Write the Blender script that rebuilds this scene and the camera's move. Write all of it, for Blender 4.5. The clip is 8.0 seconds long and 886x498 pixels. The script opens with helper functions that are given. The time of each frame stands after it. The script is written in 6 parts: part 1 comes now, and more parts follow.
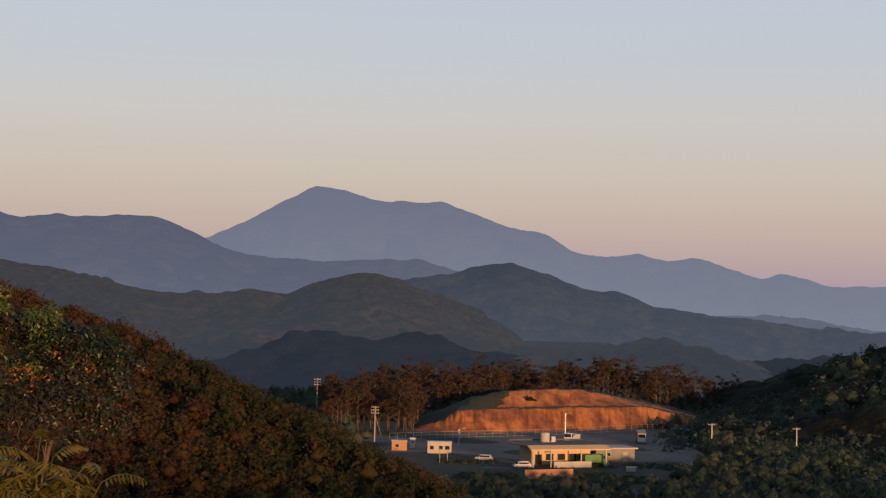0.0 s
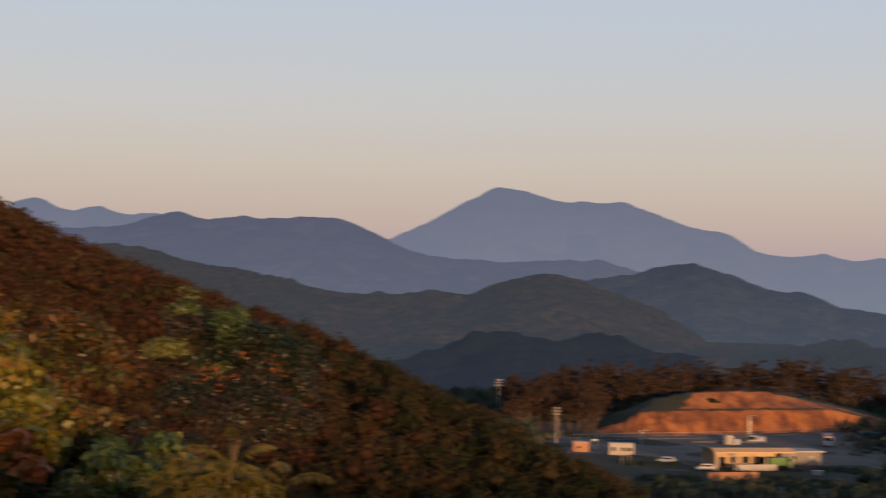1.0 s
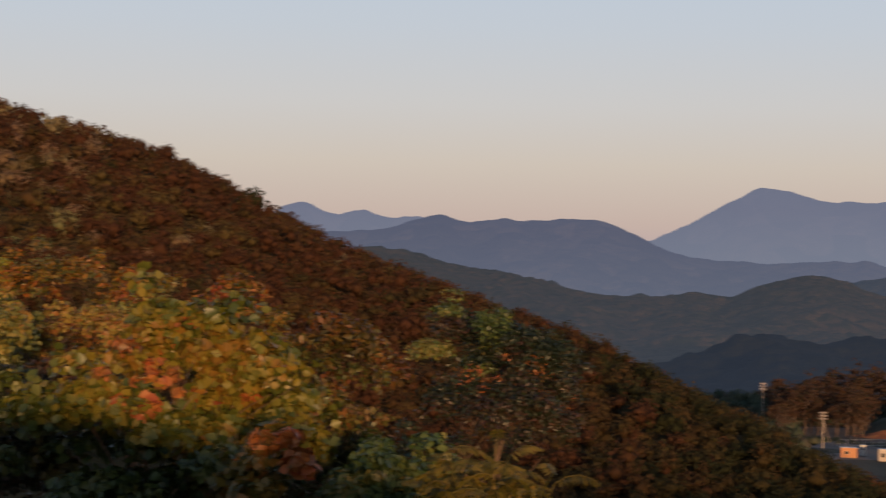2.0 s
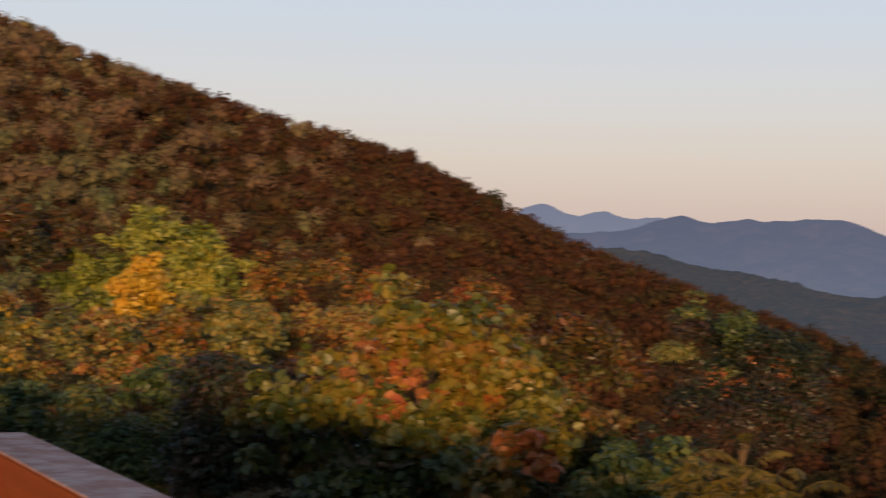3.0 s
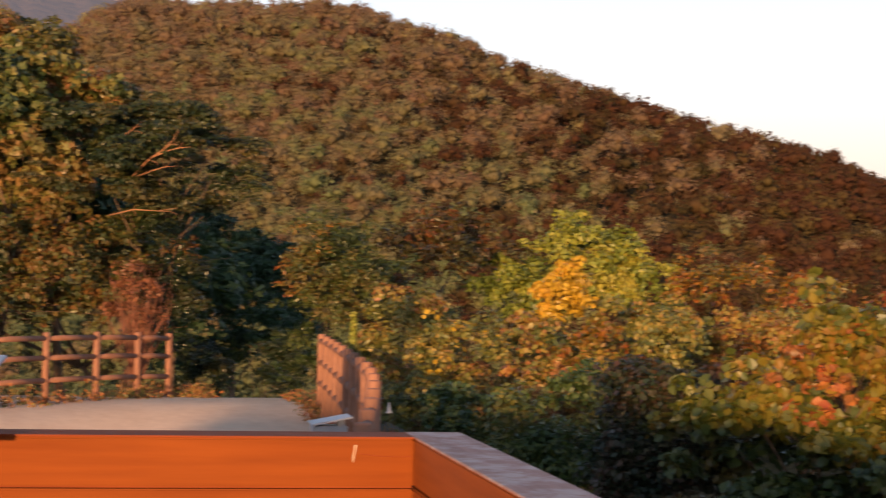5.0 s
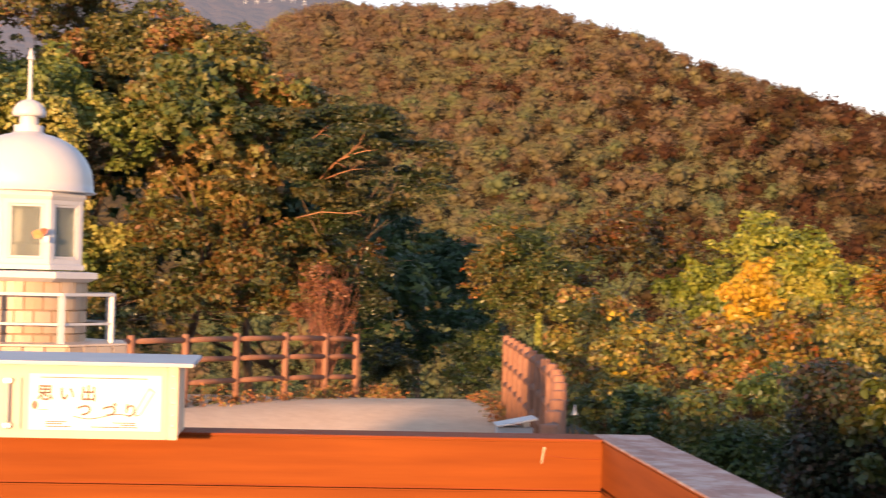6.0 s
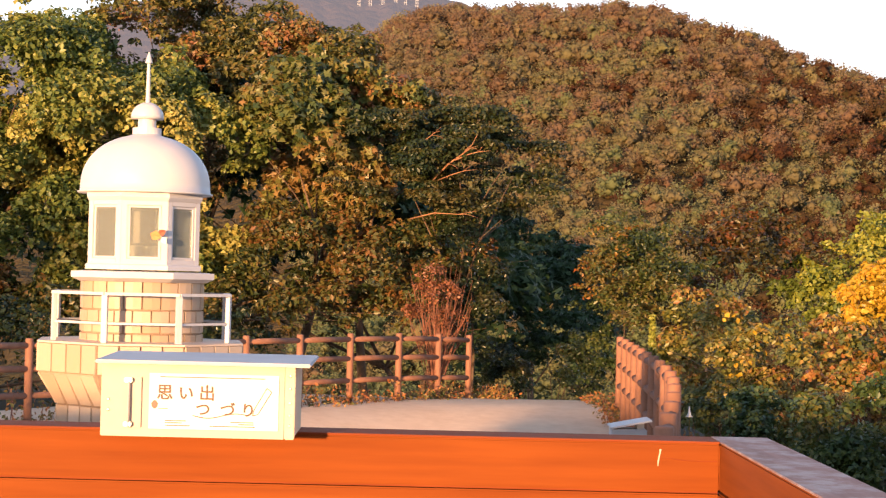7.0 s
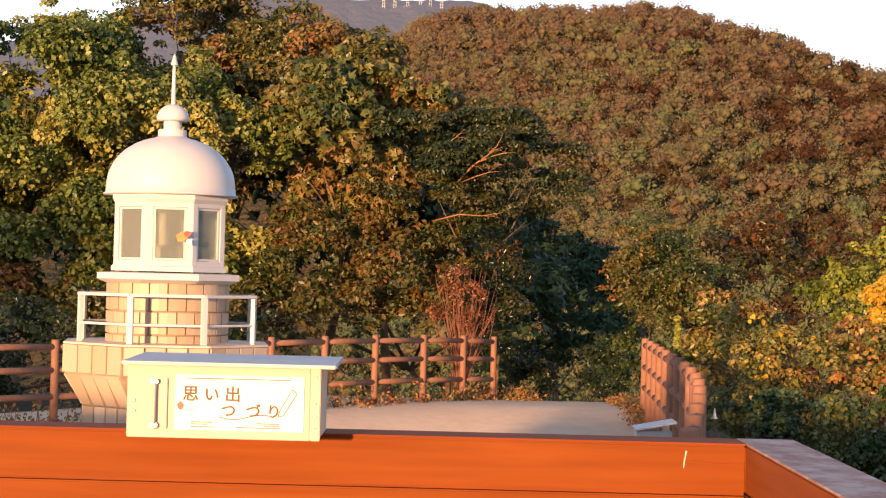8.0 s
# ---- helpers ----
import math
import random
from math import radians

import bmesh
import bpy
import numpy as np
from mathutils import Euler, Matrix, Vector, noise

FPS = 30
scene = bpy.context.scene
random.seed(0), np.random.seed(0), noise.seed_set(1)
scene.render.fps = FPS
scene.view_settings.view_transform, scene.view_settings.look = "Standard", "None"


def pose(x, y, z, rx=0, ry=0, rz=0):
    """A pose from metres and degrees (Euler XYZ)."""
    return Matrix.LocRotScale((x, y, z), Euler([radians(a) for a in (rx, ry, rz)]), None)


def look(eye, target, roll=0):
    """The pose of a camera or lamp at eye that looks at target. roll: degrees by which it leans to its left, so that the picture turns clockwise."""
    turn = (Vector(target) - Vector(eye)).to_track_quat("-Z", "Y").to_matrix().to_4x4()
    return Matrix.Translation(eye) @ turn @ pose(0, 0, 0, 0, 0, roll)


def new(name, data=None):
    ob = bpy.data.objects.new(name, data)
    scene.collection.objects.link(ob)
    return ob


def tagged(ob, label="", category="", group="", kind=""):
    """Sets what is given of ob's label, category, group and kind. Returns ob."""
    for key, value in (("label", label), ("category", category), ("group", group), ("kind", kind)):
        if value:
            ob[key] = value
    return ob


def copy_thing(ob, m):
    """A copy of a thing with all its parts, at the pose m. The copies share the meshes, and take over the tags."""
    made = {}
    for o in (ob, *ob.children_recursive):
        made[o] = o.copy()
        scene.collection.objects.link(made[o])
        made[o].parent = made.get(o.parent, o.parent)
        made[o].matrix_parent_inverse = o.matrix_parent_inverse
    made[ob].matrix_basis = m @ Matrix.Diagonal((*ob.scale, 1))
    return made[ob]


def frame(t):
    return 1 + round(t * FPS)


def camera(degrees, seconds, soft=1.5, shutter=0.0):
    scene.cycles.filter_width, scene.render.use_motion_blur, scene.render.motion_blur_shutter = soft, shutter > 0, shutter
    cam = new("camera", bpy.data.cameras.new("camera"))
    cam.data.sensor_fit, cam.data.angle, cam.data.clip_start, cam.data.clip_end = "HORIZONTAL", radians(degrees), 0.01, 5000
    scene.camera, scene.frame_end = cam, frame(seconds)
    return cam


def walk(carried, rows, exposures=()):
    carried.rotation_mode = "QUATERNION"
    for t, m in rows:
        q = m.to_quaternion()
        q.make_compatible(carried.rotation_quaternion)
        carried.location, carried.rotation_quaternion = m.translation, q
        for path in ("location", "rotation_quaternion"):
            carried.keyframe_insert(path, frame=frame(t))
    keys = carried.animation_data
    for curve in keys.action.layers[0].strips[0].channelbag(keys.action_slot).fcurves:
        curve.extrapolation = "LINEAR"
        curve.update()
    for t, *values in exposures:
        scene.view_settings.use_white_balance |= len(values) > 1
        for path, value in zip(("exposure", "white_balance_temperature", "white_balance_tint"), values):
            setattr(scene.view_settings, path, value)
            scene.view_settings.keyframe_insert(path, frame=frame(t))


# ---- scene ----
# The camera pans on a stand: the lens sits 0.10 m ahead of the turning axis.
EYE, ARM = 2.2, 0.10
cam = camera(28.4, 8.0, soft=1.2, shutter=0.55)
ROWS = [
    (0.0, -46.525, 1.636, -1.365),
    (0.5, -45.325, 1.563, -1.36),
    (1.0, -40.604, 1.525, -1.347),
    (2.5, -28.345, 1.326, -1.366),
    (3.0, -24.218, 1.268, -1.371),
    (3.5, -19.775, 1.195, -1.381),
    (4.0, -16.384, 1.149, -1.387),
    (4.5, -13.709, 1.12, -1.39),
    (5.8, -5.516, 0.982, -1.397),
    (6.0, -4.494, 0.972, -1.415),
    (6.5, -1.401, 0.921, -1.414),
    (7.0, -0.808, 0.91, -1.431),
    (7.5, -0.021, 0.949, -1.441),
    (8.0, 0.0, 0.94, -1.435),
]


def panned(yaw, pitch, roll):
    a = radians(yaw)
    return pose(-ARM * math.sin(a), -ARM + ARM * math.cos(a), EYE, 90 + pitch, roll, yaw)


walk(cam, [(t, panned(yaw, pitch, roll)) for t, yaw, pitch, roll in ROWS],
     exposures=[(0.0, -0.55), (1.0, -0.57), (2.5, -0.46), (3.5, -0.2), (4.5, 0.08), (6.0, 0.9), (6.5, 1.0), (7.0, 0.93), (8.0, 0.71)])

# ---- world and sun ----
SUN_AZ, SUN_EL = 203.0, 3.6          # compass bearing from +y towards +x, and height, in degrees
world = bpy.data.worlds.new("evening_sky")
scene.world = world
world.use_nodes = True
wn, wl = world.node_tree.nodes, world.node_tree.links
bg = wn["Background"]
sky = wn.new("ShaderNodeTexSky")
sky.sky_type, sky.sun_disc = "NISHITA", False
sky.sun_elevation, sky.sun_rotation = radians(SUN_EL), radians(SUN_AZ)
sky.air_density, sky.dust_density, sky.ozone_density = 1.0, 1.5, 1.0
# opposite the low sun: mauve at the skyline, then peach, pale grey and blue overhead
wtc, wsep = wn.new("ShaderNodeTexCoord"), wn.new("ShaderNodeSeparateXYZ")
wramp = wn.new("ShaderNodeValToRGB")
wl.new(wtc.outputs["Generated"], wsep.inputs[0])
wl.new(wsep.outputs[2], wramp.inputs[0])
SKY = [(0.0, (0.54, 0.45, 0.54)), (0.014, (0.68, 0.52, 0.59)), (0.04, (0.83, 0.65, 0.60)), (0.073, (0.91, 0.79, 0.71)),
       (0.107, (0.89, 0.86, 0.87)), (0.15, (0.81, 0.87, 0.98)), (0.21, (0.74, 0.87, 1.06)), (0.42, (0.27, 0.36, 0.54)), (1.0, (0.11, 0.17, 0.31))]
while len(wramp.color_ramp.elements) < len(SKY):
    wramp.color_ramp.elements.new(0.5)
for el, (p, c) in zip(wramp.color_ramp.elements, SKY):
    el.position, el.color = p, (*c, 1)
wmix = wn.new("ShaderNodeMix")
wmix.data_type, wmix.blend_type = "RGBA", "ADD"
wmix.inputs[0].default_value = 0.03
wl.new(wramp.outputs[0], wmix.inputs[6])
wl.new(sky.outputs[0], wmix.inputs[7])
wl.new(wmix.outputs[2], bg.inputs[0])
bg.inputs[1].default_value = 0.9

sun = new("sun", bpy.data.lights.new("sun", "SUN"))
sun.data.energy, sun.data.angle, sun.data.color = 7.2, radians(1.8), (1.0, 0.56, 0.26)
a, e = radians(SUN_AZ), radians(SUN_EL)
sun.matrix_world = look((math.sin(a) * 50 * math.cos(e), math.cos(a) * 50 * math.cos(e), 50 * math.sin(e)), (0, 0, 0))


# ---- materials ----
def material(name, build):
    m = bpy.data.materials.new(name)
    m.use_nodes = True
    n, l = m.node_tree.nodes, m.node_tree.links
    build(n, l, n["Principled BSDF"])
    return m


def ramp(n, stops, interp="LINEAR"):
    r = n.new("ShaderNodeValToRGB")
    r.color_ramp.interpolation = interp
    els = r.color_ramp.elements
    while len(els) < len(stops):
        els.new(0.5)
    for el, (p, c) in zip(els, stops):
        el.position, el.color = p, (*c, 1)
    return r


def spread(colors):
    k = len(colors)
    return [((i + 0.5) / k, c) for i, c in enumerate(colors)]


def noise_node(n, l, scale, detail=5.0, rough=0.55, coord="Object"):
    tc = n.new("ShaderNodeTexCoord")
    t = n.new("ShaderNodeTexNoise")
    t.inputs["Scale"].default_value, t.inputs["Detail"].default_value, t.inputs["Roughness"].default_value = scale, detail, rough
    l.new(tc.outputs[coord], t.inputs["Vector"])
    return t


def bump(n, l, bsdf, height, strength, distance=0.01):
    b = n.new("ShaderNodeBump")
    b.inputs["Strength"].default_value, b.inputs["Distance"].default_value = strength, distance
    l.new(height, b.inputs["Height"])
    l.new(b.outputs[0], bsdf.inputs["Normal"])


def mix(n, l, kind, fac, a, b):
    m = n.new("ShaderNodeMix")
    m.data_type, m.blend_type = "RGBA", kind
    for sock, v in ((m.inputs[0], fac), (m.inputs[6], a), (m.inputs[7], b)):
        if isinstance(v, (int, float)):
            sock.default_value = v
        elif isinstance(v, tuple):
            sock.default_value = (*v, 1)
        else:
            l.new(v, sock)
    return m.outputs[2]


def leaf_material(name, colors, patch=0.6, gloss=0.42):
    """Leaves: each one takes its own colour, with a tint for every bough and slow patches over the plant."""
    def build(n, l, p):
        geo = n.new("ShaderNodeNewGeometry")
        r = ramp(n, spread(colors))
        big = noise_node(n, l, patch, 3)
        add = n.new("ShaderNodeMath")
        add.operation = "MULTIPLY_ADD"
        l.new(geo.outputs["Random Per Island"], add.inputs[0])
        add.inputs[1].default_value = 0.55
        sc = n.new("ShaderNodeMapRange")
        sc.inputs[1].default_value, sc.inputs[2].default_value = 0.3, 0.7
        sc.inputs[3].default_value, sc.inputs[4].default_value = 0.0, 0.45
        l.new(big.outputs[0], sc.inputs[0])
        l.new(sc.outputs[0], add.inputs[2])
        at = n.new("ShaderNodeAttribute")
        at.attribute_name = "tint"
        shift = n.new("ShaderNodeMath")
        l.new(add.outputs[0], shift.inputs[0])
        l.new(at.outputs["Fac"], shift.inputs[1])
        l.new(shift.outputs[0], r.inputs[0])
        l.new(r.outputs[0], p.inputs["Base Color"])
        p.inputs["Roughness"].default_value = gloss
        p.inputs["Specular IOR Level"].default_value = 0.38
        tr = n.new("ShaderNodeBsdfTranslucent")
        l.new(r.outputs[0], tr.inputs[0])
        ms = n.new("ShaderNodeMixShader")
        ms.inputs[0].default_value = 0.25
        l.new(p.outputs[0], ms.inputs[1])
        l.new(tr.outputs[0], ms.inputs[2])
        l.new(ms.outputs[0], n["Material Output"].inputs[0])
    return material(name, build)


def plain_material(name, c1, c2, scale, rough=0.8, bumpy=0.3, dist=0.01, metal=0.0, coord="Object"):
    def build(n, l, p):
        t = noise_node(n, l, scale, 6, 0.6, coord)
        t2 = noise_node(n, l, scale * 0.13, 3, 0.5, coord)
        r = ramp(n, [(0.32, c1), (0.68, c2)])
        av = n.new("ShaderNodeMath")
        av.operation = "MULTIPLY_ADD"
        av.inputs[1].default_value = 0.6
        sub = n.new("ShaderNodeMath")
        sub.operation = "MULTIPLY"
        sub.inputs[1].default_value = 0.4
        l.new(t2.outputs[0], sub.inputs[0])
        l.new(t.outputs[0], av.inputs[0])
        l.new(sub.outputs[0], av.inputs[2])
        l.new(av.outputs[0], r.inputs[0])
        l.new(r.outputs[0], p.inputs["Base Color"])
        p.inputs["Roughness"].default_value, p.inputs["Metallic"].default_value = rough, metal
        if bumpy:
            bump(n, l, p, t.outputs[0], bumpy, dist)
    return material(name, build)


def forest_material(name, colors, scale, relief, haze_glow=None, haze_share=0.0, low=None, depth=150.0, strength=0.8):
    """Wooded slopes too far for single leaves; most also have the air's haze mixed in as emission, paler low down."""
    def build(n, l, p):
        tc = n.new("ShaderNodeTexCoord")
        v = n.new("ShaderNodeTexVoronoi")
        v.inputs["Scale"].default_value = scale
        l.new(tc.outputs["Object"], v.inputs["Vector"])
        t = noise_node(n, l, scale * 0.07, 4)
        t2 = noise_node(n, l, scale * 2.5, 4)
        sep = n.new("ShaderNodeSeparateColor")
        l.new(v.outputs["Color"], sep.inputs[0])
        a1 = n.new("ShaderNodeMath")
        a1.operation = "MULTIPLY_ADD"
        a1.inputs[1].default_value = 1.3
        fine = n.new("ShaderNodeMath")
        fine.operation = "MULTIPLY"
        l.new(sep.outputs[0], fine.inputs[0])
        l.new(t2.outputs[0], fine.inputs[1])
        l.new(fine.outputs[0], a1.inputs[0])
        m1 = n.new("ShaderNodeMath")
        m1.operation = "MULTIPLY_ADD"
        m1.inputs[1].default_value = 0.9
        m1.inputs[2].default_value = -0.28
        l.new(t.outputs[0], m1.inputs[0])
        l.new(m1.outputs[0], a1.inputs[2])
        r = ramp(n, spread(colors))
        l.new(a1.outputs[0], r.inputs[0])
        l.new(r.outputs[0], p.inputs["Base Color"])
        p.inputs["Roughness"].default_value = 0.95
        p.inputs["Specular IOR Level"].default_value = 0.1
        h = n.new("ShaderNodeMath")
        h.operation = "MULTIPLY_ADD"
        h.inputs[1].default_value = -1.0
        l.new(v.outputs["Distance"], h.inputs[0])
        l.new(t2.outputs[0], h.inputs[2])
        bump(n, l, p, h.outputs[0], strength, relief)
        if haze_glow:
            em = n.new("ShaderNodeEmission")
            em.inputs[0].default_value = (*haze_glow, 1)
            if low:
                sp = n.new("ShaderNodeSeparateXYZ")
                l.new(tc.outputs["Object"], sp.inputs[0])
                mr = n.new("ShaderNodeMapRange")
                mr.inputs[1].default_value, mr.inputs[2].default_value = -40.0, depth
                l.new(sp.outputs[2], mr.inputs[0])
                l.new(mix(n, l, "MIX", mr.outputs[0], low, haze_glow), em.inputs[0])
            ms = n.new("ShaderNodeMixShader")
            ms.inputs[0].default_value = haze_share
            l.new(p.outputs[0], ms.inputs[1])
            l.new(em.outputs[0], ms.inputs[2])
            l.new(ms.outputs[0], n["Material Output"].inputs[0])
    return material(name, build)


def wood_material(name, c1, c2, rough=0.6, worn=None, axis=0):
    def build(n, l, p):
        tc = n.new("ShaderNodeTexCoord")
        mp = n.new("ShaderNodeMapping")
        s = [40.0, 40.0, 40.0]
        s[axis] = 2.5
        mp.inputs["Scale"].default_value = s
        l.new(tc.outputs["Object"], mp.inputs[0])
        t = n.new("ShaderNodeTexNoise")
        t.inputs["Detail"].default_value = 6
        t.inputs["Scale"].default_value = 1.0
        l.new(mp.outputs[0], t.inputs["Vector"])
        r = ramp(n, [(0.3, c1), (0.7, c2)])
        l.new(t.outputs[0], r.inputs[0])
        col = r.outputs[0]
        if worn:
            w = noise_node(n, l, 9.0, 6, 0.7)
            wr = ramp(n, [(0.45, (0, 0, 0)), (0.6, (1, 1, 1))])
            l.new(w.outputs[0], wr.inputs[0])
            col = mix(n, l, "MIX", wr.outputs[0], col, worn)
        l.new(col, p.inputs["Base Color"])
        p.inputs["Roughness"].default_value = rough
        p.inputs["Specular IOR Level"].default_value = 0.2
        bump(n, l, p, t.outputs[0], 0.35, 0.004)
    return material(name, build)


SOIL = plain_material("dark_slope_soil", (0.020, 0.022, 0.012), (0.05, 0.045, 0.025), 0.8, 0.95, 0.5, 0.1)
DIRT = plain_material("pale_packed_earth", (0.68, 0.45, 0.29), (0.82, 0.58, 0.39), 4.0, 0.95, 0.4, 0.01)
def clay_nodes(n, l, p):
    """Raw clay, streaked down the fall of the slope."""
    tc, mp, t = n.new("ShaderNodeTexCoord"), n.new("ShaderNodeMapping"), n.new("ShaderNodeTexNoise")
    mp.inputs["Scale"].default_value = (0.16, 0.16, 0.05)
    t.inputs["Scale"].default_value, t.inputs["Detail"].default_value, t.inputs["Roughness"].default_value = 1.0, 7, 0.62
    l.new(tc.outputs["Object"], mp.inputs[0])
    l.new(mp.outputs[0], t.inputs["Vector"])
    r = ramp(n, [(0.34, (0.10, 0.034, 0.017)), (0.46, (0.24, 0.080, 0.030)), (0.56, (0.40, 0.140, 0.042)), (0.70, (0.50, 0.20, 0.07))])
    l.new(t.outputs[0], r.inputs[0])
    l.new(r.outputs[0], p.inputs["Base Color"])
    p.inputs["Roughness"].default_value = 0.95
    bump(n, l, p, t.outputs[0], 0.6, 0.6)


CLAY = material("orange_cut_clay", clay_nodes)
ORANGE = wood_material("orange_painted_wood", (0.162, 0.036, 0.003), (0.209, 0.050, 0.005), 0.8)
ORANGE_Y = wood_material("orange_painted_wood_along", (0.162, 0.036, 0.003), (0.209, 0.050, 0.005), 0.8, axis=1)
CAPWOOD = wood_material("red_brown_cap_wood", (0.17, 0.035, 0.008), (0.23, 0.05, 0.012), 0.75)
WORN = wood_material("weathered_greyed_cap_wood", (0.25, 0.15, 0.13), (0.36, 0.22, 0.19), 0.75, worn=(0.42, 0.34, 0.32), axis=1)
DECKWOOD = wood_material("grey_deck_wood", (0.20, 0.15, 0.11), (0.32, 0.25, 0.19), 0.8, axis=0)
WHITE = plain_material("white_paint", (0.47, 0.455, 0.47), (0.54, 0.525, 0.54), 3.0, 0.45, 0.05, 0.002)
BEIGE_TILE = plain_material("beige_facing_tile", (0.55, 0.42, 0.33), (0.70, 0.57, 0.46), 5.0, 0.55, 0.15, 0.002)
GROUT = plain_material("grey_grout", (0.217, 0.152, 0.109), (0.319, 0.232, 0.174), 20.0, 0.9, 0.2, 0.002)
LOG = plain_material("red_brown_moulded_log", (0.17, 0.075, 0.045), (0.27, 0.125, 0.075), 9.0, 0.75, 0.35, 0.006)
BOXWOOD = plain_material("pale_varnished_board", (0.40, 0.33, 0.275), (0.46, 0.385, 0.325), 6.0, 0.5, 0.06, 0.002)
GREYTOP = plain_material("grey_sheet_roof", (0.33, 0.34, 0.38), (0.42, 0.43, 0.46), 8.0, 0.5, 0.08, 0.002)
BARK = plain_material("brown_bark", (0.07, 0.045, 0.028), (0.16, 0.10, 0.06), 12.0, 0.9, 0.6, 0.02)
SUNLIT_BARK = plain_material("sunlit_limb_bark", (0.22, 0.10, 0.05), (0.36, 0.18, 0.09), 8.0, 0.9, 0.5, 0.02)
CONCRETE = plain_material("pale_concrete", (0.42, 0.40, 0.37), (0.55, 0.53, 0.50), 3.0, 0.85, 0.2, 0.005)
DARKGLASS = plain_material("dark_window_glass", (0.02, 0.022, 0.025), (0.03, 0.033, 0.036), 1.0, 0.08, 0)


# ---- mesh helpers ----
def mesh_from(name, verts, faces, mats=(), smooth=False):
    me = bpy.data.meshes.new(name)
    me.from_pydata([tuple(v) for v in verts], [], [tuple(f) for f in faces])
    for m in mats:
        me.materials.append(m)
    if smooth:
        me.polygons.foreach_set("use_smooth", [True] * len(me.polygons))
    me.update()
    return me


def mesh_arrays(name, verts, tris, mat):
    """A mesh out of an (n, 3) array of places and an (m, 3) array of corners."""
    me = bpy.data.meshes.new(name)
    me.vertices.add(len(verts))
    me.vertices.foreach_set("co", np.ascontiguousarray(verts, dtype=np.float32).ravel())
    me.loops.add(tris.size)
    me.loops.foreach_set("vertex_index", np.ascontiguousarray(tris, dtype=np.int32).ravel())
    me.polygons.add(len(tris))
    k = tris.shape[1]
    me.polygons.foreach_set("loop_start", np.arange(0, tris.size, k, dtype=np.int32))
    me.materials.append(mat)
    me.update()
    me.validate()
    return me


def box_bm(bm, x0, x1, y0, y1, z0, z1, bevel=0.0):
    r = bmesh.ops.create_cube(bm, size=1.0)
    bmesh.ops.scale(bm, vec=(x1 - x0, y1 - y0, z1 - z0), verts=r["verts"])
    bmesh.ops.translate(bm, vec=((x0 + x1) / 2, (y0 + y1) / 2, (z0 + z1) / 2), verts=r["verts"])
    if bevel:
        edges = list({ed for v in r["verts"] for ed in v.link_edges})
        bmesh.ops.bevel(bm, geom=edges, offset=bevel, segments=2, affect="EDGES", clamp_overlap=True)
    return bm


def lathe_bm(bm, profile, sides, phase=0.0, cx=0.0, cy=0.0, closed=True):
    """Turns a profile of (radius, height) round the upright at cx, cy."""
    rings = []
    for rad, z in profile:
        rings.append([bm.verts.new((cx + rad * math.cos(2 * math.pi * (i + phase) / sides), cy + rad * math.sin(2 * math.pi * (i + phase) / sides), z)) for i in range(sides)])
    for lo, hi in zip(rings, rings[1:]):
        for i in range(sides):
            bm.faces.new((lo[i], lo[(i + 1) % sides], hi[(i + 1) % sides], hi[i]))
    if closed:
        bm.faces.new(list(reversed(rings[0])))
        bm.faces.new(rings[-1])
    return bm


def tube_bm(bm, points, radii, sides=6):
    """A bent, tapered round bar through the points."""
    rings = []
    for i, (p, r) in enumerate(zip(points, radii)):
        p = Vector(p)
        d = (Vector(points[min(i + 1, len(points) - 1)]) - Vector(points[max(i - 1, 0)])).normalized()
        u = d.orthogonal().normalized()
        if rings:
            u = (last - d * last.dot(d)).normalized()
        last = u
        v = d.cross(u)
        rings.append([bm.verts.new(p + r * (u * math.cos(2 * math.pi * k / sides) + v * math.sin(2 * math.pi * k / sides))) for k in range(sides)])
    for lo, hi in zip(rings, rings[1:]):
        for k in range(sides):
            bm.faces.new((lo[k], lo[(k + 1) % sides], hi[(k + 1) % sides], hi[k]))
    bm.faces.new(list(reversed(rings[0])))
    bm.faces.new(rings[-1])
    return bm


def part(name, bm, mat, parent=None, label="", smooth=False):
    """One mesh object out of a bmesh, under its thing or part."""
    me = bpy.data.meshes.new(name)
    bm.to_mesh(me)
    bm.free()
    me.materials.append(mat)
    if smooth:
        me.polygons.foreach_set("use_smooth", [True] * len(me.polygons))
    ob = new(name, me)
    if parent:
        ob.parent = parent
    return tagged(ob, label)


def thing(name, label, category, group="", at=(0, 0, 0)):
    ob = new(name)
    ob.empty_display_size = 0.2
    ob.location = at
    return tagged(ob, label, category, group)


def bm_new():
    return bmesh.new()


def bearing(az, dist, z=0.0):
    return (dist * math.sin(radians(az)), dist * math.cos(radians(az)), z)


# ---- ground ----
def ground_z(x, y):
    """The knoll with the path is level; it falls away ahead and to the side, down to the valley floor."""
    dx = np.maximum(0.0, x - 4.6 - 0.02 * np.maximum(0, 30 - y))
    dy = np.maximum(0.0, y - 36.0)
    d = np.sqrt(dx * dx + dy * dy)
    fall = -33.65 * (1 - np.exp(-(d / 62.0)))
    hollow = np.clip((x + 2.85 - 0.72 * (y - 29.6)) / 2.5, 0, 1)
    rise = -0.18 - 0.44 * hollow * np.clip((32.0 - y) / 3.6, 0, 1) - 0.3 * np.clip((y - 32.0) / 6.0, 0, 1) ** 2
    return fall + rise * np.clip(1 - d / 6, 0, 1) - 0.2 * np.clip(d / 6, 0, 1)


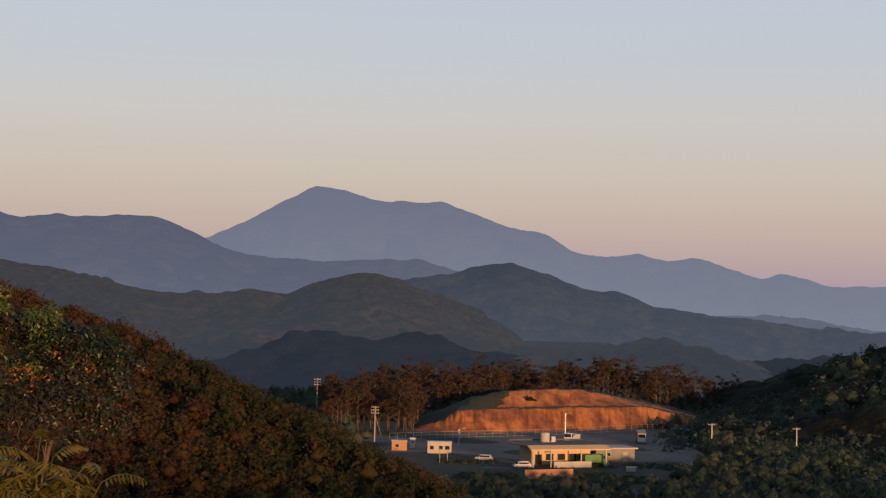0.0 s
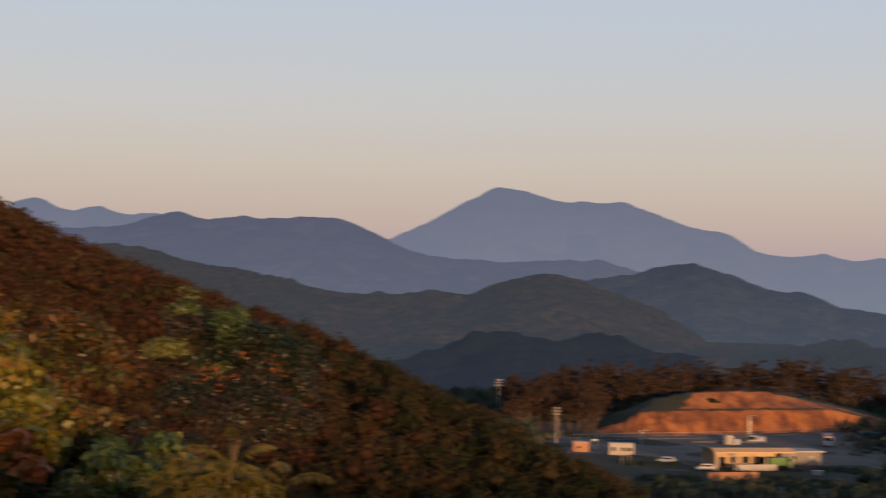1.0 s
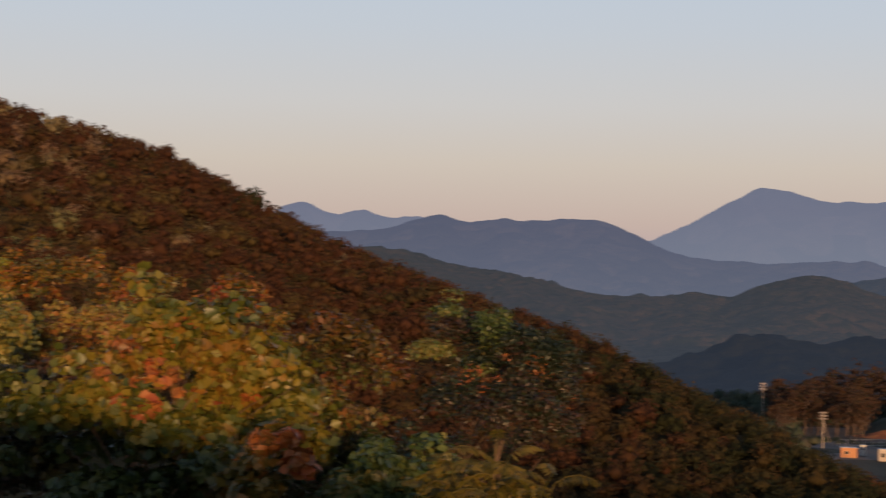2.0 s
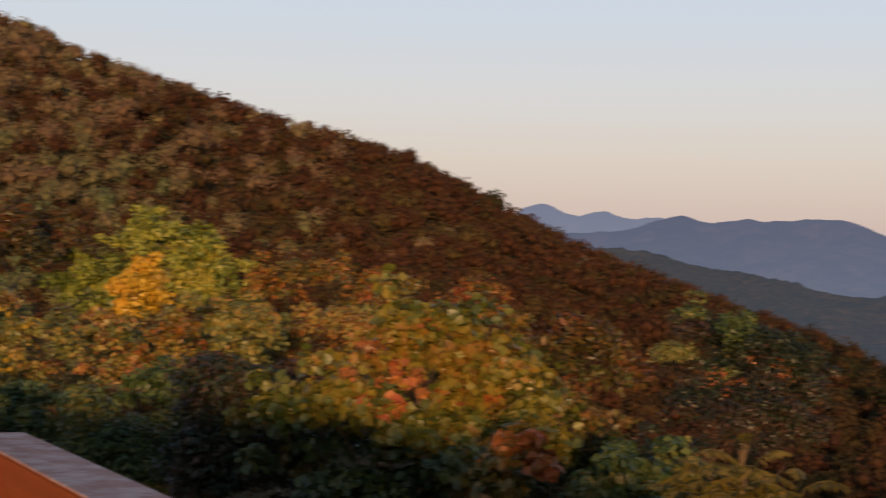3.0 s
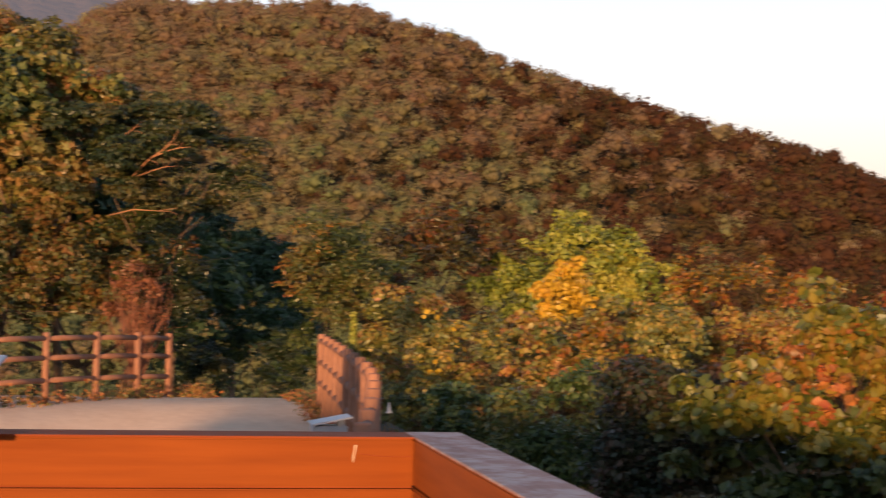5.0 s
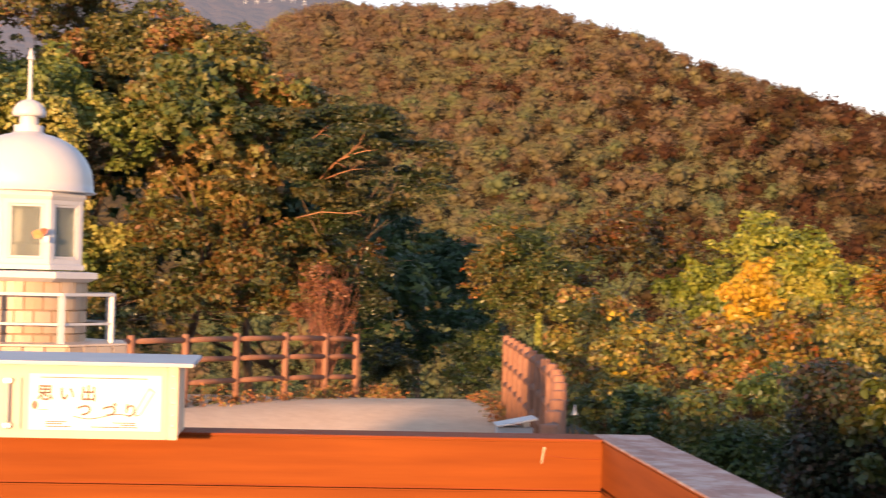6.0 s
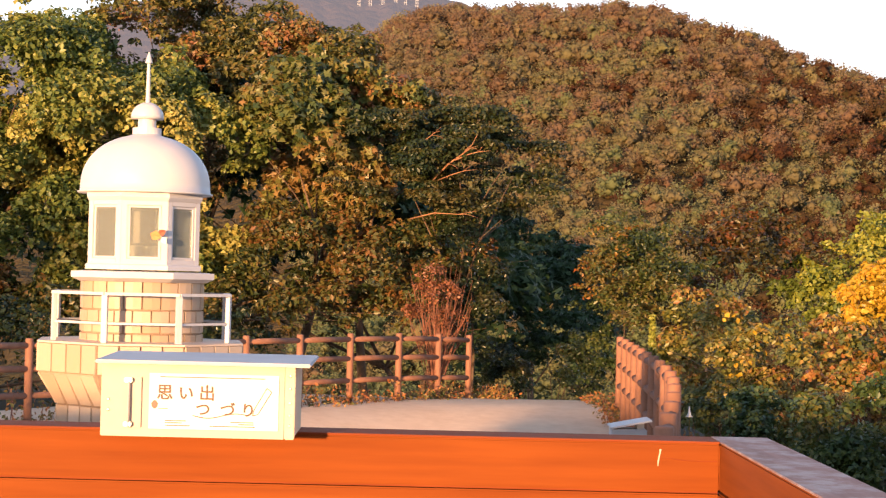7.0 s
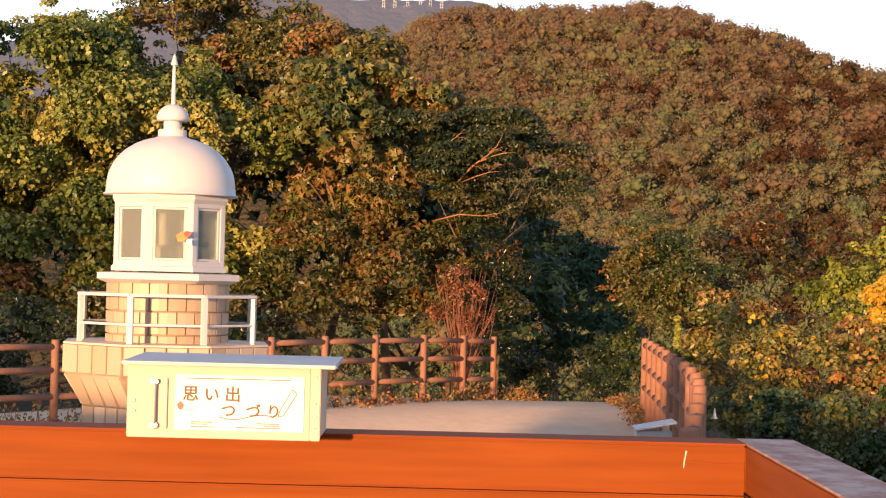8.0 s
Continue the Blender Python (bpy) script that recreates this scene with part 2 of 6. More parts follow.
def build_ground():
    rad = np.concatenate([[0.01], np.linspace(1.5, 60, 60), np.geomspace(63, 4900, 70)])
    azs = np.linspace(0, 2 * math.pi, 161)[:-1]
    R_, A_ = np.meshgrid(rad, azs, indexing="ij")
    x, y = R_ * np.sin(A_), R_ * np.cos(A_)
    z = ground_z(x, y) - np.clip(0.08 * (R_ - 1000.0), 0.0, 45.0)
    verts = np.stack([x, y, z], -1).reshape(-1, 3)
    nr, na = R_.shape
    i, j = np.meshgrid(np.arange(nr - 1), np.arange(na), indexing="ij")
    j2 = (j + 1) % na
    quads = np.stack([i * na + j, (i + 1) * na + j, (i + 1) * na + j2, i * na + j2], -1).reshape(-1, 4)
    me = mesh_arrays("ground", verts, quads[:, ::-1], SOIL)
    return tagged(new("ground", me), "dark overgrown ground falling to a wide valley", "ground", kind="structure")


build_ground()


# ---- hills ----
def smooth_line(points, xs):
    px, py = zip(*points)
    y = np.interp(xs, px, py)
    k = np.array([1, 2, 3, 2, 1]) / 9.0
    return np.convolve(np.pad(y, 2, mode="edge"), k, mode="valid")


def hill(name, label, ridge, near, far, back, foot, mat, rough, step=0.15, rows=26, power=1.35, kind="structure", seed=1.0):
    """A long wooded hill. ridge: (bearing, height angle) of its crest line; near, far, back: distances of its foot, crest and
    rear foot, each (at the first bearing, at the last); foot: height of the ground it stands on."""
    az = np.arange(ridge[0][0], ridge[-1][0] + step / 2, step)
    el = smooth_line(ridge, az)
    w = np.linspace(0, 1, len(az))
    d0, d1, d2 = (np.interp(w, [0, 1], p) for p in (near, far, back))
    top = EYE + d1 * np.tan(np.radians(el))
    v = np.concatenate([np.linspace(0, 1, rows), 1 + np.linspace(0, 1, 8)[1:]])
    verts = []
    for vi in v:
        if vi <= 1:
            d, z = d0 + (d1 - d0) * vi, foot + (top - foot) * vi ** power
        else:
            d, z = d1 + (d2 - d1) * (vi - 1), top + (foot - top) * (vi - 1) ** 1.5
        x, y = d * np.sin(np.radians(az)), d * np.cos(np.radians(az))
        edge = min(1.0, vi * 4, max(0.0, (2 - vi) * 3))
        for xi, yi, zi, di in zip(x, y, z, d):
            s = rough * 14
            q = noise.noise((xi / s, yi / s, seed)) * 2.2 + noise.noise((xi / s * 3.1, yi / s * 3.1, seed + 5)) + 0.6 * noise.noise((xi / s * 8, yi / s * 8, seed + 9))
            if 0.97 <= vi <= 1.03:
                q *= 0.45
            verts.append((xi, yi, zi + rough * q * edge))
    na = len(az)
    faces = [(r * na + c, r * na + c + 1, (r + 1) * na + c + 1, (r + 1) * na + c) for r in range(len(v) - 1) for c in range(na - 1)]
    me = mesh_from(name, verts, faces, [mat], True)
    return tagged(new(name, me), label, "hill", kind=kind)


# M1 to M5 and MB have blue-grey haze painted in as emission
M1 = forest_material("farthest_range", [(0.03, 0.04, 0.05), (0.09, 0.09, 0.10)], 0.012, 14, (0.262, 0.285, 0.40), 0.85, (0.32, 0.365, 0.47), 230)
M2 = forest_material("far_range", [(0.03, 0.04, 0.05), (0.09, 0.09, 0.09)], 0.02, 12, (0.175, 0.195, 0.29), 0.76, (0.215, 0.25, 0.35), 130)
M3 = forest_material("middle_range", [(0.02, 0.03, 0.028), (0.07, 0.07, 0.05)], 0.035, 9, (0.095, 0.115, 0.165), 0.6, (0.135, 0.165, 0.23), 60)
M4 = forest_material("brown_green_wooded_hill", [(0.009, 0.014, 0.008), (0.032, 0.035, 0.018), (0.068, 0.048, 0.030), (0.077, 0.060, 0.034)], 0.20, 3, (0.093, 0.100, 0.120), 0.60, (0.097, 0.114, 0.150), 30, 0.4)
# evening shade on the slope is put into these near-black colours
M5 = forest_material("shaded_slope_wood", [(0.012, 0.018, 0.014), (0.024, 0.028, 0.02)], 0.13, 4, (0.046, 0.056, 0.082), 0.6, (0.055, 0.07, 0.105), 0, 0.4)
M6 = forest_material("near_wooded_hill", [(0.012, 0.014, 0.008), (0.024, 0.022, 0.012)], 0.2, 3)
MN = forest_material("autumn_hill_floor", [(0.055, 0.044, 0.019), (0.07, 0.050, 0.023)], 0.25, 2)
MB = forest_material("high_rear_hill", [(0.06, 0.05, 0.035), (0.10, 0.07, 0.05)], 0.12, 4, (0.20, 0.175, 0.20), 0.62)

L1 = [(22, 1.0), (24.9, 1.7), (26.7, 2.63), (27.5, 2.84), (28.4, 2.46), (29.5, 2.61), (30.3, 2.31), (31.2, 2.44), (33.5, 2.0), (36, 1.6), (38.8, 1.79), (40.2, 2.45),
      (41.2, 3.03), (42.3, 3.57), (43.2, 3.45), (44.7, 3.05), (45.1, 3.19), (45.9, 3.10), (46.4, 3.22), (47.2, 2.91), (48.5, 2.44), (49.8, 2.19), (50.8, 1.60),
      (52.1, 1.48), (52.9, 1.67), (53.8, 1.37), (54.7, 1.52), (55.8, 1.21), (56.8, 0.89), (57.5, 1.09), (58.9, 0.73), (62, 0.7), (66, 0.4)]
L2 = [(24, 1.2), (28.6, 1.87), (30.5, 2.13), (31.9, 2.6), (33.0, 2.28), (34.1, 2.43), (35.1, 2.34), (35.8, 2.44), (37.4, 2.36), (38.1, 2.07), (39.5, 1.5), (40.9, 1.24), (42.4, 1.15),
      (43.9, 1.26), (45.7, 1.34), (46.8, 1.01), (50.5, 0.35), (54.2, -0.38), (56.9, -0.27), (60.8, -0.75), (66, -1.2)]
L3 = [(42, 0.1), (45.5, 0.61), (46.8, 0.83), (47.6, 1.12), (48.7, 1.24), (49.6, 0.99), (50.5, 0.64), (51.3, 0.42), (52.4, 0.37), (53.3, -0.03), (55.3, -0.38), (57.8, -0.61), (59.2, -0.83), (60.8, -0.75), (66, -1.3)]
L3B = [(34.2, -0.4), (35.2, 0.27), (35.6, 0.54), (36.2, 0.62), (37.5, 0.14), (38.5, -0.4)]
L4 = [(24, 0.6), (28.6, 1.25), (29.8, 1.47), (31.2, 1.23), (32.7, 0.75), (34.5, 0.57), (35.9, 0.37), (37.5, 0.01), (39.3, 0.0), (40.2, 0.19), (41.3, 0.05), (42.4, 0.45), (43.1, 0.72),
      (44.2, 0.79), (45.0, 0.69), (46.1, 0.26), (47.0, -0.09), (48.2, -0.71), (49.1, -1.42), (50.0, -1.95), (52, -2.7)]
L5 = [(37, -3.0), (39.6, -2.19), (41.5, -1.41), (42.5, -1.25), (43.9, -1.36), (46.2, -1.49), (48.8, -1.75), (51, -2.4)]
L5B = [(46.0, -2.7), (48.5, -1.80), (50.2, -1.58), (52.4, -1.37), (54.0, -1.20), (55.3, -1.53), (56.6, -2.04), (58, -2.6)]
L6 = [(54.0, -3.8), (55.4, -3.26), (56.8, -2.67), (58.2, -2.17), (59.2, -1.69), (60.8, -1.25), (66, -0.2), (72, 0.4)]
L7 = [(54.5, -2.8), (56.6, -2.04), (58, -2.0), (59, -1.62), (60, -1.55), (62, -1.6), (66, -1.9)]
NEAR = [(-14, 4.5), (-6, 6.6), (-2.8, 7.35), (-1.7, 7.9), (-0.6, 8.5), (0.7, 8.85), (1.9, 8.8), (4.5, 8.85), (6.0, 8.98), (7.5, 8.88), (9.1, 8.42), (10.9, 7.92), (12.4, 7.3), (14.5, 6.65), (17.0, 5.92),
        (18.5, 5.45), (20.4, 5.05), (22.8, 4.38), (24.1, 3.75), (25.6, 3.05), (27.1, 2.25), (28.6, 1.48), (30.5, 0.78), (32.4, 0.12), (34.2, -0.5), (36.1, -1.12), (38.0, -1.9), (39.7, -2.75),
        (41.1, -3.5), (42.6, -4.15), (44.2, -4.95), (45.9, -5.7), (47.2, -6.5), (48.2, -7.4), (49.5, -8.6)]
REAR = [(-24, 4.5), (-14.4, 7.0), (-12.1, 7.66), (-10.9, 8.08), (-10.0, 8.48), (-5.5, 9.05), (-0.9, 8.98), (1.2, 8.98), (4, 8.0), (9, 6.0)]
VALLEY = -34.0
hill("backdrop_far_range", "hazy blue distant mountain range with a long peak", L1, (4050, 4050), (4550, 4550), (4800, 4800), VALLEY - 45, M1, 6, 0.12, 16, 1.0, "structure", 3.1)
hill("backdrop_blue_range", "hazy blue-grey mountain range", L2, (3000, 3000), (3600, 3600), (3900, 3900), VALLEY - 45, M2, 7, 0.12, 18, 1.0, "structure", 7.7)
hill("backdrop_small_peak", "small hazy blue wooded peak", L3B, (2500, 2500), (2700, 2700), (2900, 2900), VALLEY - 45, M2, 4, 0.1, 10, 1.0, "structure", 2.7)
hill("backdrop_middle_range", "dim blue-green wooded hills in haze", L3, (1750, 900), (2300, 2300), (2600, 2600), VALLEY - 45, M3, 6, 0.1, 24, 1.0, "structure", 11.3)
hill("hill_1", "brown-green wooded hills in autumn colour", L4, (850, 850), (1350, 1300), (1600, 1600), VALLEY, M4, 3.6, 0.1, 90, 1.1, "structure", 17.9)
hill("hill_2", "dark conifer-covered hill standing in for a shaded stretch of slope", L5, (640, 640), (830, 830), (960, 960), VALLEY, M5, 3.5, 0.08, 40, 1.0, "structure", 23.1)
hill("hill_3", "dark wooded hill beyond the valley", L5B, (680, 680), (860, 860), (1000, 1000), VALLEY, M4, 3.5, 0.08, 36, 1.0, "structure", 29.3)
hill("hill_4", "dark wooded hill at the valley side", L6, (430, 380), (600, 560), (760, 760), VALLEY, M6, 2.5, 0.1, 36, 1.0, "structure", 31.3)
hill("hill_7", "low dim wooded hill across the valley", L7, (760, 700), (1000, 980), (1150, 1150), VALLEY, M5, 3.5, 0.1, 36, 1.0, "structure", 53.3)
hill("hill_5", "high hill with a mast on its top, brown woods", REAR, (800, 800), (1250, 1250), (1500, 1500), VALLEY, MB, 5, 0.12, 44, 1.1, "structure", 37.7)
hill("hill_6", "steep hillside under autumn woods", [(q, h - 0.35) for q, h in NEAR], (150, 95), (560, 190), (760, 300), VALLEY, MN, 1.0, 0.2, 40, 1.25, "structure", 41.3)


def build_shade_ridge():
    """An unseen low ridge, added beside the knoll so that its evening shadow lies over the near valley floor."""
    xs, ys = np.linspace(20, 330, 63), np.linspace(-75, 40, 32)
    X, Y = np.meshgrid(xs, ys, indexing="ij")
    u, v = (X - 172) / 150, (Y + 18) / 55
    rise = np.clip(1 - u ** 4, 0, 1) * np.clip(1 - v * v, 0, 1) ** 1.2
    Z = ground_z(X, Y) - 1.5 + 16.6 * rise * (0.94 + 0.06 * np.sin(X * 0.11) * np.cos(Y * 0.17))
    n, m = X.shape
    i, j = np.meshgrid(np.arange(n - 1), np.arange(m - 1), indexing="ij")
    quads = np.stack([i * m + j, (i + 1) * m + j, (i + 1) * m + j + 1, i * m + j + 1], -1).reshape(-1, 4)
    me = mesh_arrays("hill_8", np.stack([X, Y, Z], -1).reshape(-1, 3), quads, M6)
    tagged(new("hill_8", me), "unseen low dark ridge added beside the knoll to shade the valley", "hill", kind="structure")


build_shade_ridge()


# ---- leaves ----
def unit(v):
    return v / np.maximum(np.linalg.norm(v, axis=-1, keepdims=True), 1e-9)


PLY_EDGE = plain_material("pale_ply_edge", (0.50, 0.42, 0.30), (0.60, 0.51, 0.38), 25.0, 0.7, 0.1, 0.002)
LEAF_SHAPES = {
    "small": (np.array([(-0.5, 0, 0), (0, -0.28, 0.10), (0.5, 0, 0), (0, 0.28, 0.10)]), [(0, 1, 2), (0, 2, 3)]),
    "broad": (np.array([(-0.5, 0, 0), (-0.1, -0.45, 0.10), (0.55, 0, -0.05), (-0.1, 0.45, 0.10), (0.3, -0.28, 0.05), (0.3, 0.28, 0.05)]),
              [(0, 1, 4), (0, 4, 2), (0, 2, 5), (0, 5, 3)]),
    "kite": (np.array([(-0.5, 0, 0), (-0.02, -0.38, 0.12), (0.55, 0, -0.04), (-0.06, 0.40, 0.12)]), [(0, 1, 2), (0, 2, 3)]),
    "spray": (np.array([(-0.6, 0, 0.05), (0, -0.16, 0), (0.65, 0, -0.12), (0, 0.16, 0), (0.1, -0.5, -0.08), (0.1, 0.5, -0.08)]), [(0, 1, 4), (0, 2, 1), (0, 3, 2), (0, 5, 3)]),
    "tuft": (np.array([(-0.55, -0.35, 0), (0.5, -0.3, 0.08), (0.05, 0.55, -0.06)]), [(0, 1, 2)]),
}


def leaf_arrays(rng, pos, nrm, size, shape):
    tv, tf = LEAF_SHAPES[shape]
    tf = np.array(tf)
    n = len(pos)
    nrm = unit(nrm)
    u = unit(np.cross(nrm, unit(rng.normal(size=(n, 3)))))
    v = np.cross(nrm, u)
    s = size[:, None, None]
    verts = pos[:, None, :] + s * (tv[None, :, 0:1] * u[:, None] + tv[None, :, 1:2] * v[:, None] + tv[None, :, 2:3] * nrm[:, None])
    faces = tf[None] + (np.arange(n) * len(tv))[:, None, None]
    return verts.reshape(-1, 3), faces.reshape(-1, 3)


def clump_leaves(rng, centres, radii, per, size, droop=0.0, up=0.35, flat=0.8, inner=0.62, wild=0.48, low=-0.35):
    """Leaves on the outer, upper parts of many small clumps."""
    n = len(centres) * per
    d = unit(rng.normal(size=(n, 3)))
    d[:, 2] = np.where(d[:, 2] < low, -d[:, 2], d[:, 2])
    c = np.repeat(centres, per, 0)
    r = np.repeat(radii, per)[:, None] * (inner + (1.05 - inner) * rng.random((n, 1)))
    pos = c + d * r * np.array([1, 1, flat])
    pos[:, 2] -= droop * rng.random(n) * np.repeat(radii, per)
    nrm = d * 0.8 + np.array([0, 0, up]) + rng.normal(size=(n, 3)) * wild
    return pos, nrm, size * (0.6 + 0.7 * rng.random(n))


def crown_clumps(rng, env, count, rad, lobes=14):
    """Clump centres over the boughs of egg-shaped masses (x, y, z, rx, ry, rz): each mass is a heap of rounded boughs with dark gaps between."""
    env = np.array(env, float)
    vol = env[:, 3] * env[:, 4] + env[:, 3] * env[:, 5]
    boughs = max(4, count // lobes)
    pick = np.concatenate([np.arange(len(env)), rng.choice(len(env), size=boughs, p=vol / vol.sum())])
    boughs = len(pick)
    d = unit(rng.normal(size=(boughs, 3)))
    d[:, 2] = np.where(d[:, 2] < -0.55, -d[:, 2], d[:, 2])
    k = 0.45 + 0.5 * rng.random((boughs, 1)) ** 0.6
    k *= np.where(rng.random((boughs, 1)) < 0.2, 1.22, 1.0)
    bc = env[pick, :3] + d * k * env[pick, 3:]
    br = env[pick, 3:].mean(1) * (0.22 + 0.30 * rng.random(boughs))
    tone = rng.normal(0.0, 0.17, boughs)
    own = rng.choice(boughs, size=count, p=br ** 2 / (br ** 2).sum())
    e = unit(unit(rng.normal(size=(count, 3))) + np.array([0, -0.25, 0.5]) + 0.4 * d[own])
    c = bc[own] + e * br[own, None] * np.array([1, 1, 0.8]) * (0.85 + 0.25 * rng.random((count, 1)))
    stray = rng.random(count) < 0.05
    c[stray] += e[stray] * rad * 1.2
    return c, rad * (0.5 + 0.7 * rng.random(count)), tone[own]


def crown(name, rng, env, count, rad, per, size, shape, mat, parent, label="", lobes=6, **kw):
    c, r, tone = crown_clumps(rng, env, count, rad, lobes)
    pos, nrm, s = clump_leaves(rng, c, r, per, size, **kw)
    v, f = leaf_arrays(rng, pos, nrm, s, shape)
    base = np.array(parent.location)
    me = mesh_arrays(name, v - base, f, mat)
    at = me.attributes.new("tint", "FLOAT", "POINT")
    at.data.foreach_set("value", np.repeat(tone, len(v) // len(tone)).astype(np.float32))
    ob = new(name, me)
    ob.parent = parent
    tagged(ob, label)
    return c


def limbs(name, rng, base, targets, thick, mat, parent, lean=0.15):
    """A trunk that forks into limbs reaching towards the masses of the crown."""
    bm = bm_new()
    o = Vector(parent.location)
    b = Vector(base) - o
    tops = [Vector(t) - o for t in targets]
    mean = sum(tops, Vector()) / len(tops)
    fork = b.lerp(Vector((mean.x, mean.y, max(t.z for t in tops))), 0.45)
    fork.x += rng.normal() * lean
    mid = b.lerp(fork, 0.5) + Vector((rng.normal() * lean, rng.normal() * lean, 0))
    tube_bm(bm, [b - Vector((0, 0, 0.1)), mid, fork], [thick, thick * 0.85, thick * 0.65], 8)
    for t in tops:
        m = fork.lerp(t, 0.5) + Vector((rng.normal() * lean, rng.normal() * lean, lean * 0.8))
        tube_bm(bm, [fork - Vector((0, 0, thick * 0.5)), m, t], [thick * 0.5, thick * 0.32, thick * 0.08], 6)
        for _ in range(2):
            tip = t + Vector((rng.normal(), rng.normal(), 0.4 * rng.normal())) * 0.22 * (t - fork).length
            tube_bm(bm, [m, (m + tip) / 2 + Vector((0, 0, 0.05)), tip], [thick * 0.22, thick * 0.13, thick * 0.04], 5)
    return part(name, bm, mat, parent, smooth=True)


KUDZU = leaf_material("kudzu_leaves", [(0.059, 0.092, 0.024), (0.101, 0.139, 0.030), (0.166, 0.193, 0.040), (0.249, 0.251, 0.058), (0.345, 0.299, 0.080)], 0.5)
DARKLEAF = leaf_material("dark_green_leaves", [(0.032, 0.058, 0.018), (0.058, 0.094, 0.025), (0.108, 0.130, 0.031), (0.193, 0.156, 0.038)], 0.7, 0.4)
OLIVE = leaf_material("olive_turning_leaves", [(0.060, 0.077, 0.021), (0.121, 0.130, 0.030), (0.191, 0.175, 0.039), (0.282, 0.197, 0.044), (0.252, 0.108, 0.031)], 0.8)
AUTUMN = leaf_material("orange_turning_leaves", [(0.054, 0.061, 0.014), (0.115, 0.088, 0.014), (0.203, 0.115, 0.018), (0.243, 0.088, 0.014), (0.203, 0.048, 0.014)], 0.8)
WALNUT = leaf_material("walnut_leaves", [(0.04, 0.065, 0.02), (0.08, 0.105, 0.026), (0.14, 0.145, 0.036), (0.20, 0.17, 0.05), (0.23, 0.135, 0.045)], 0.6)
SILK = leaf_material("silk_tree_leaves", [(0.016, 0.030, 0.011), (0.030, 0.046, 0.014), (0.055, 0.058, 0.016), (0.095, 0.076, 0.022)], 0.6)
THICKET = leaf_material("thicket_leaves", [(0.025, 0.040, 0.011), (0.053, 0.064, 0.015), (0.094, 0.085, 0.021), (0.137, 0.088, 0.024), (0.168, 0.073, 0.023)], 0.7)
GOLD = leaf_material("yellow_leaves", [(0.264, 0.172, 0.018), (0.405, 0.250, 0.018), (0.50, 0.33, 0.035), (0.46, 0.25, 0.02)], 1.0)
LIME = leaf_material("yellow_green_leaves", [(0.097, 0.129, 0.020), (0.175, 0.202, 0.029), (0.258, 0.271, 0.040), (0.313, 0.276, 0.043)], 0.8)
RED = leaf_material("orange_red_leaves", [(0.136, 0.078, 0.025), (0.289, 0.098, 0.030), (0.374, 0.146, 0.043), (0.306, 0.069, 0.025), (0.221, 0.156, 0.025)], 1.0)
# deep green, darkened further: the shade beyond the crest is in the colour
SHADE = leaf_material("shade_darkened_green_leaves", [(0.014, 0.032, 0.012), (0.025, 0.054, 0.018), (0.038, 0.074, 0.023)], 0.5, 0.6)
RUST = leaf_material("dry_rust_twigs", [(0.18, 0.07, 0.035), (0.28, 0.11, 0.05), (0.22, 0.10, 0.06)], 0.9)


# ---- woods ----
def crown_material(name, colors, patch):
    """Woods seen from afar: every crown has a colour of its own, its tufts vary a little round it."""
    def build(n, l, p):
        at = n.new("ShaderNodeAttribute")
        at.attribute_name = "tint"
        geo = n.new("ShaderNodeNewGeometry")
        big = noise_node(n, l, patch, 3)
        a1, a2 = n.new("ShaderNodeMath"), n.new("ShaderNodeMath")
        a1.operation = a2.operation = "MULTIPLY_ADD"
        a1.inputs[1].default_value, a2.inputs[1].default_value = 0.10, 0.7
        l.new(geo.outputs["Random Per Island"], a1.inputs[0])
        l.new(at.outputs["Fac"], a1.inputs[2])
        l.new(big.outputs[0], a2.inputs[0])
        l.new(a1.outputs[0], a2.inputs[2])
        sub = n.new("ShaderNodeMath")
        sub.operation = "SUBTRACT"
        sub.inputs[1].default_value = 0.38
        l.new(a2.outputs[0], sub.inputs[0])
        r = ramp(n, spread(colors))
        l.new(sub.outputs[0], r.inputs[0])
        l.new(r.outputs[0], p.inputs["Base Color"])
        p.inputs["Roughness"].default_value = 0.9
        p.inputs["Specular IOR Level"].default_value = 0.1
        tr = n.new("ShaderNodeBsdfTranslucent")
        l.new(r.outputs[0], tr.inputs[0])
        ms = n.new("ShaderNodeMixShader")
        ms.inputs[0].default_value = 0.5
        l.new(p.outputs[0], ms.inputs[1])
        l.new(tr.outputs[0], ms.inputs[2])
        l.new(ms.outputs[0], n["Material Output"].inputs[0])
    return material(name, build)


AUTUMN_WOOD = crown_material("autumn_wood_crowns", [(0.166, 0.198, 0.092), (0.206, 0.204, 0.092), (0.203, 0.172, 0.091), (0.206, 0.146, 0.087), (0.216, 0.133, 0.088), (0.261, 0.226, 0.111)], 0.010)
# russet, with the shade of the turning slope darkened into the colours
SPUR_SHADE_WOOD = crown_material("shaded_russet_spur_crowns", [(0.036, 0.040, 0.019), (0.060, 0.051, 0.023), (0.080, 0.054, 0.025), (0.091, 0.044, 0.025), (0.088, 0.040, 0.023), (0.113, 0.084, 0.034)], 0.012)
VALLEY_WOOD = crown_material("dark_valley_crowns", [(0.041, 0.065, 0.045), (0.073, 0.101, 0.069), (0.104, 0.122, 0.081), (0.122, 0.093, 0.085)], 0.02)


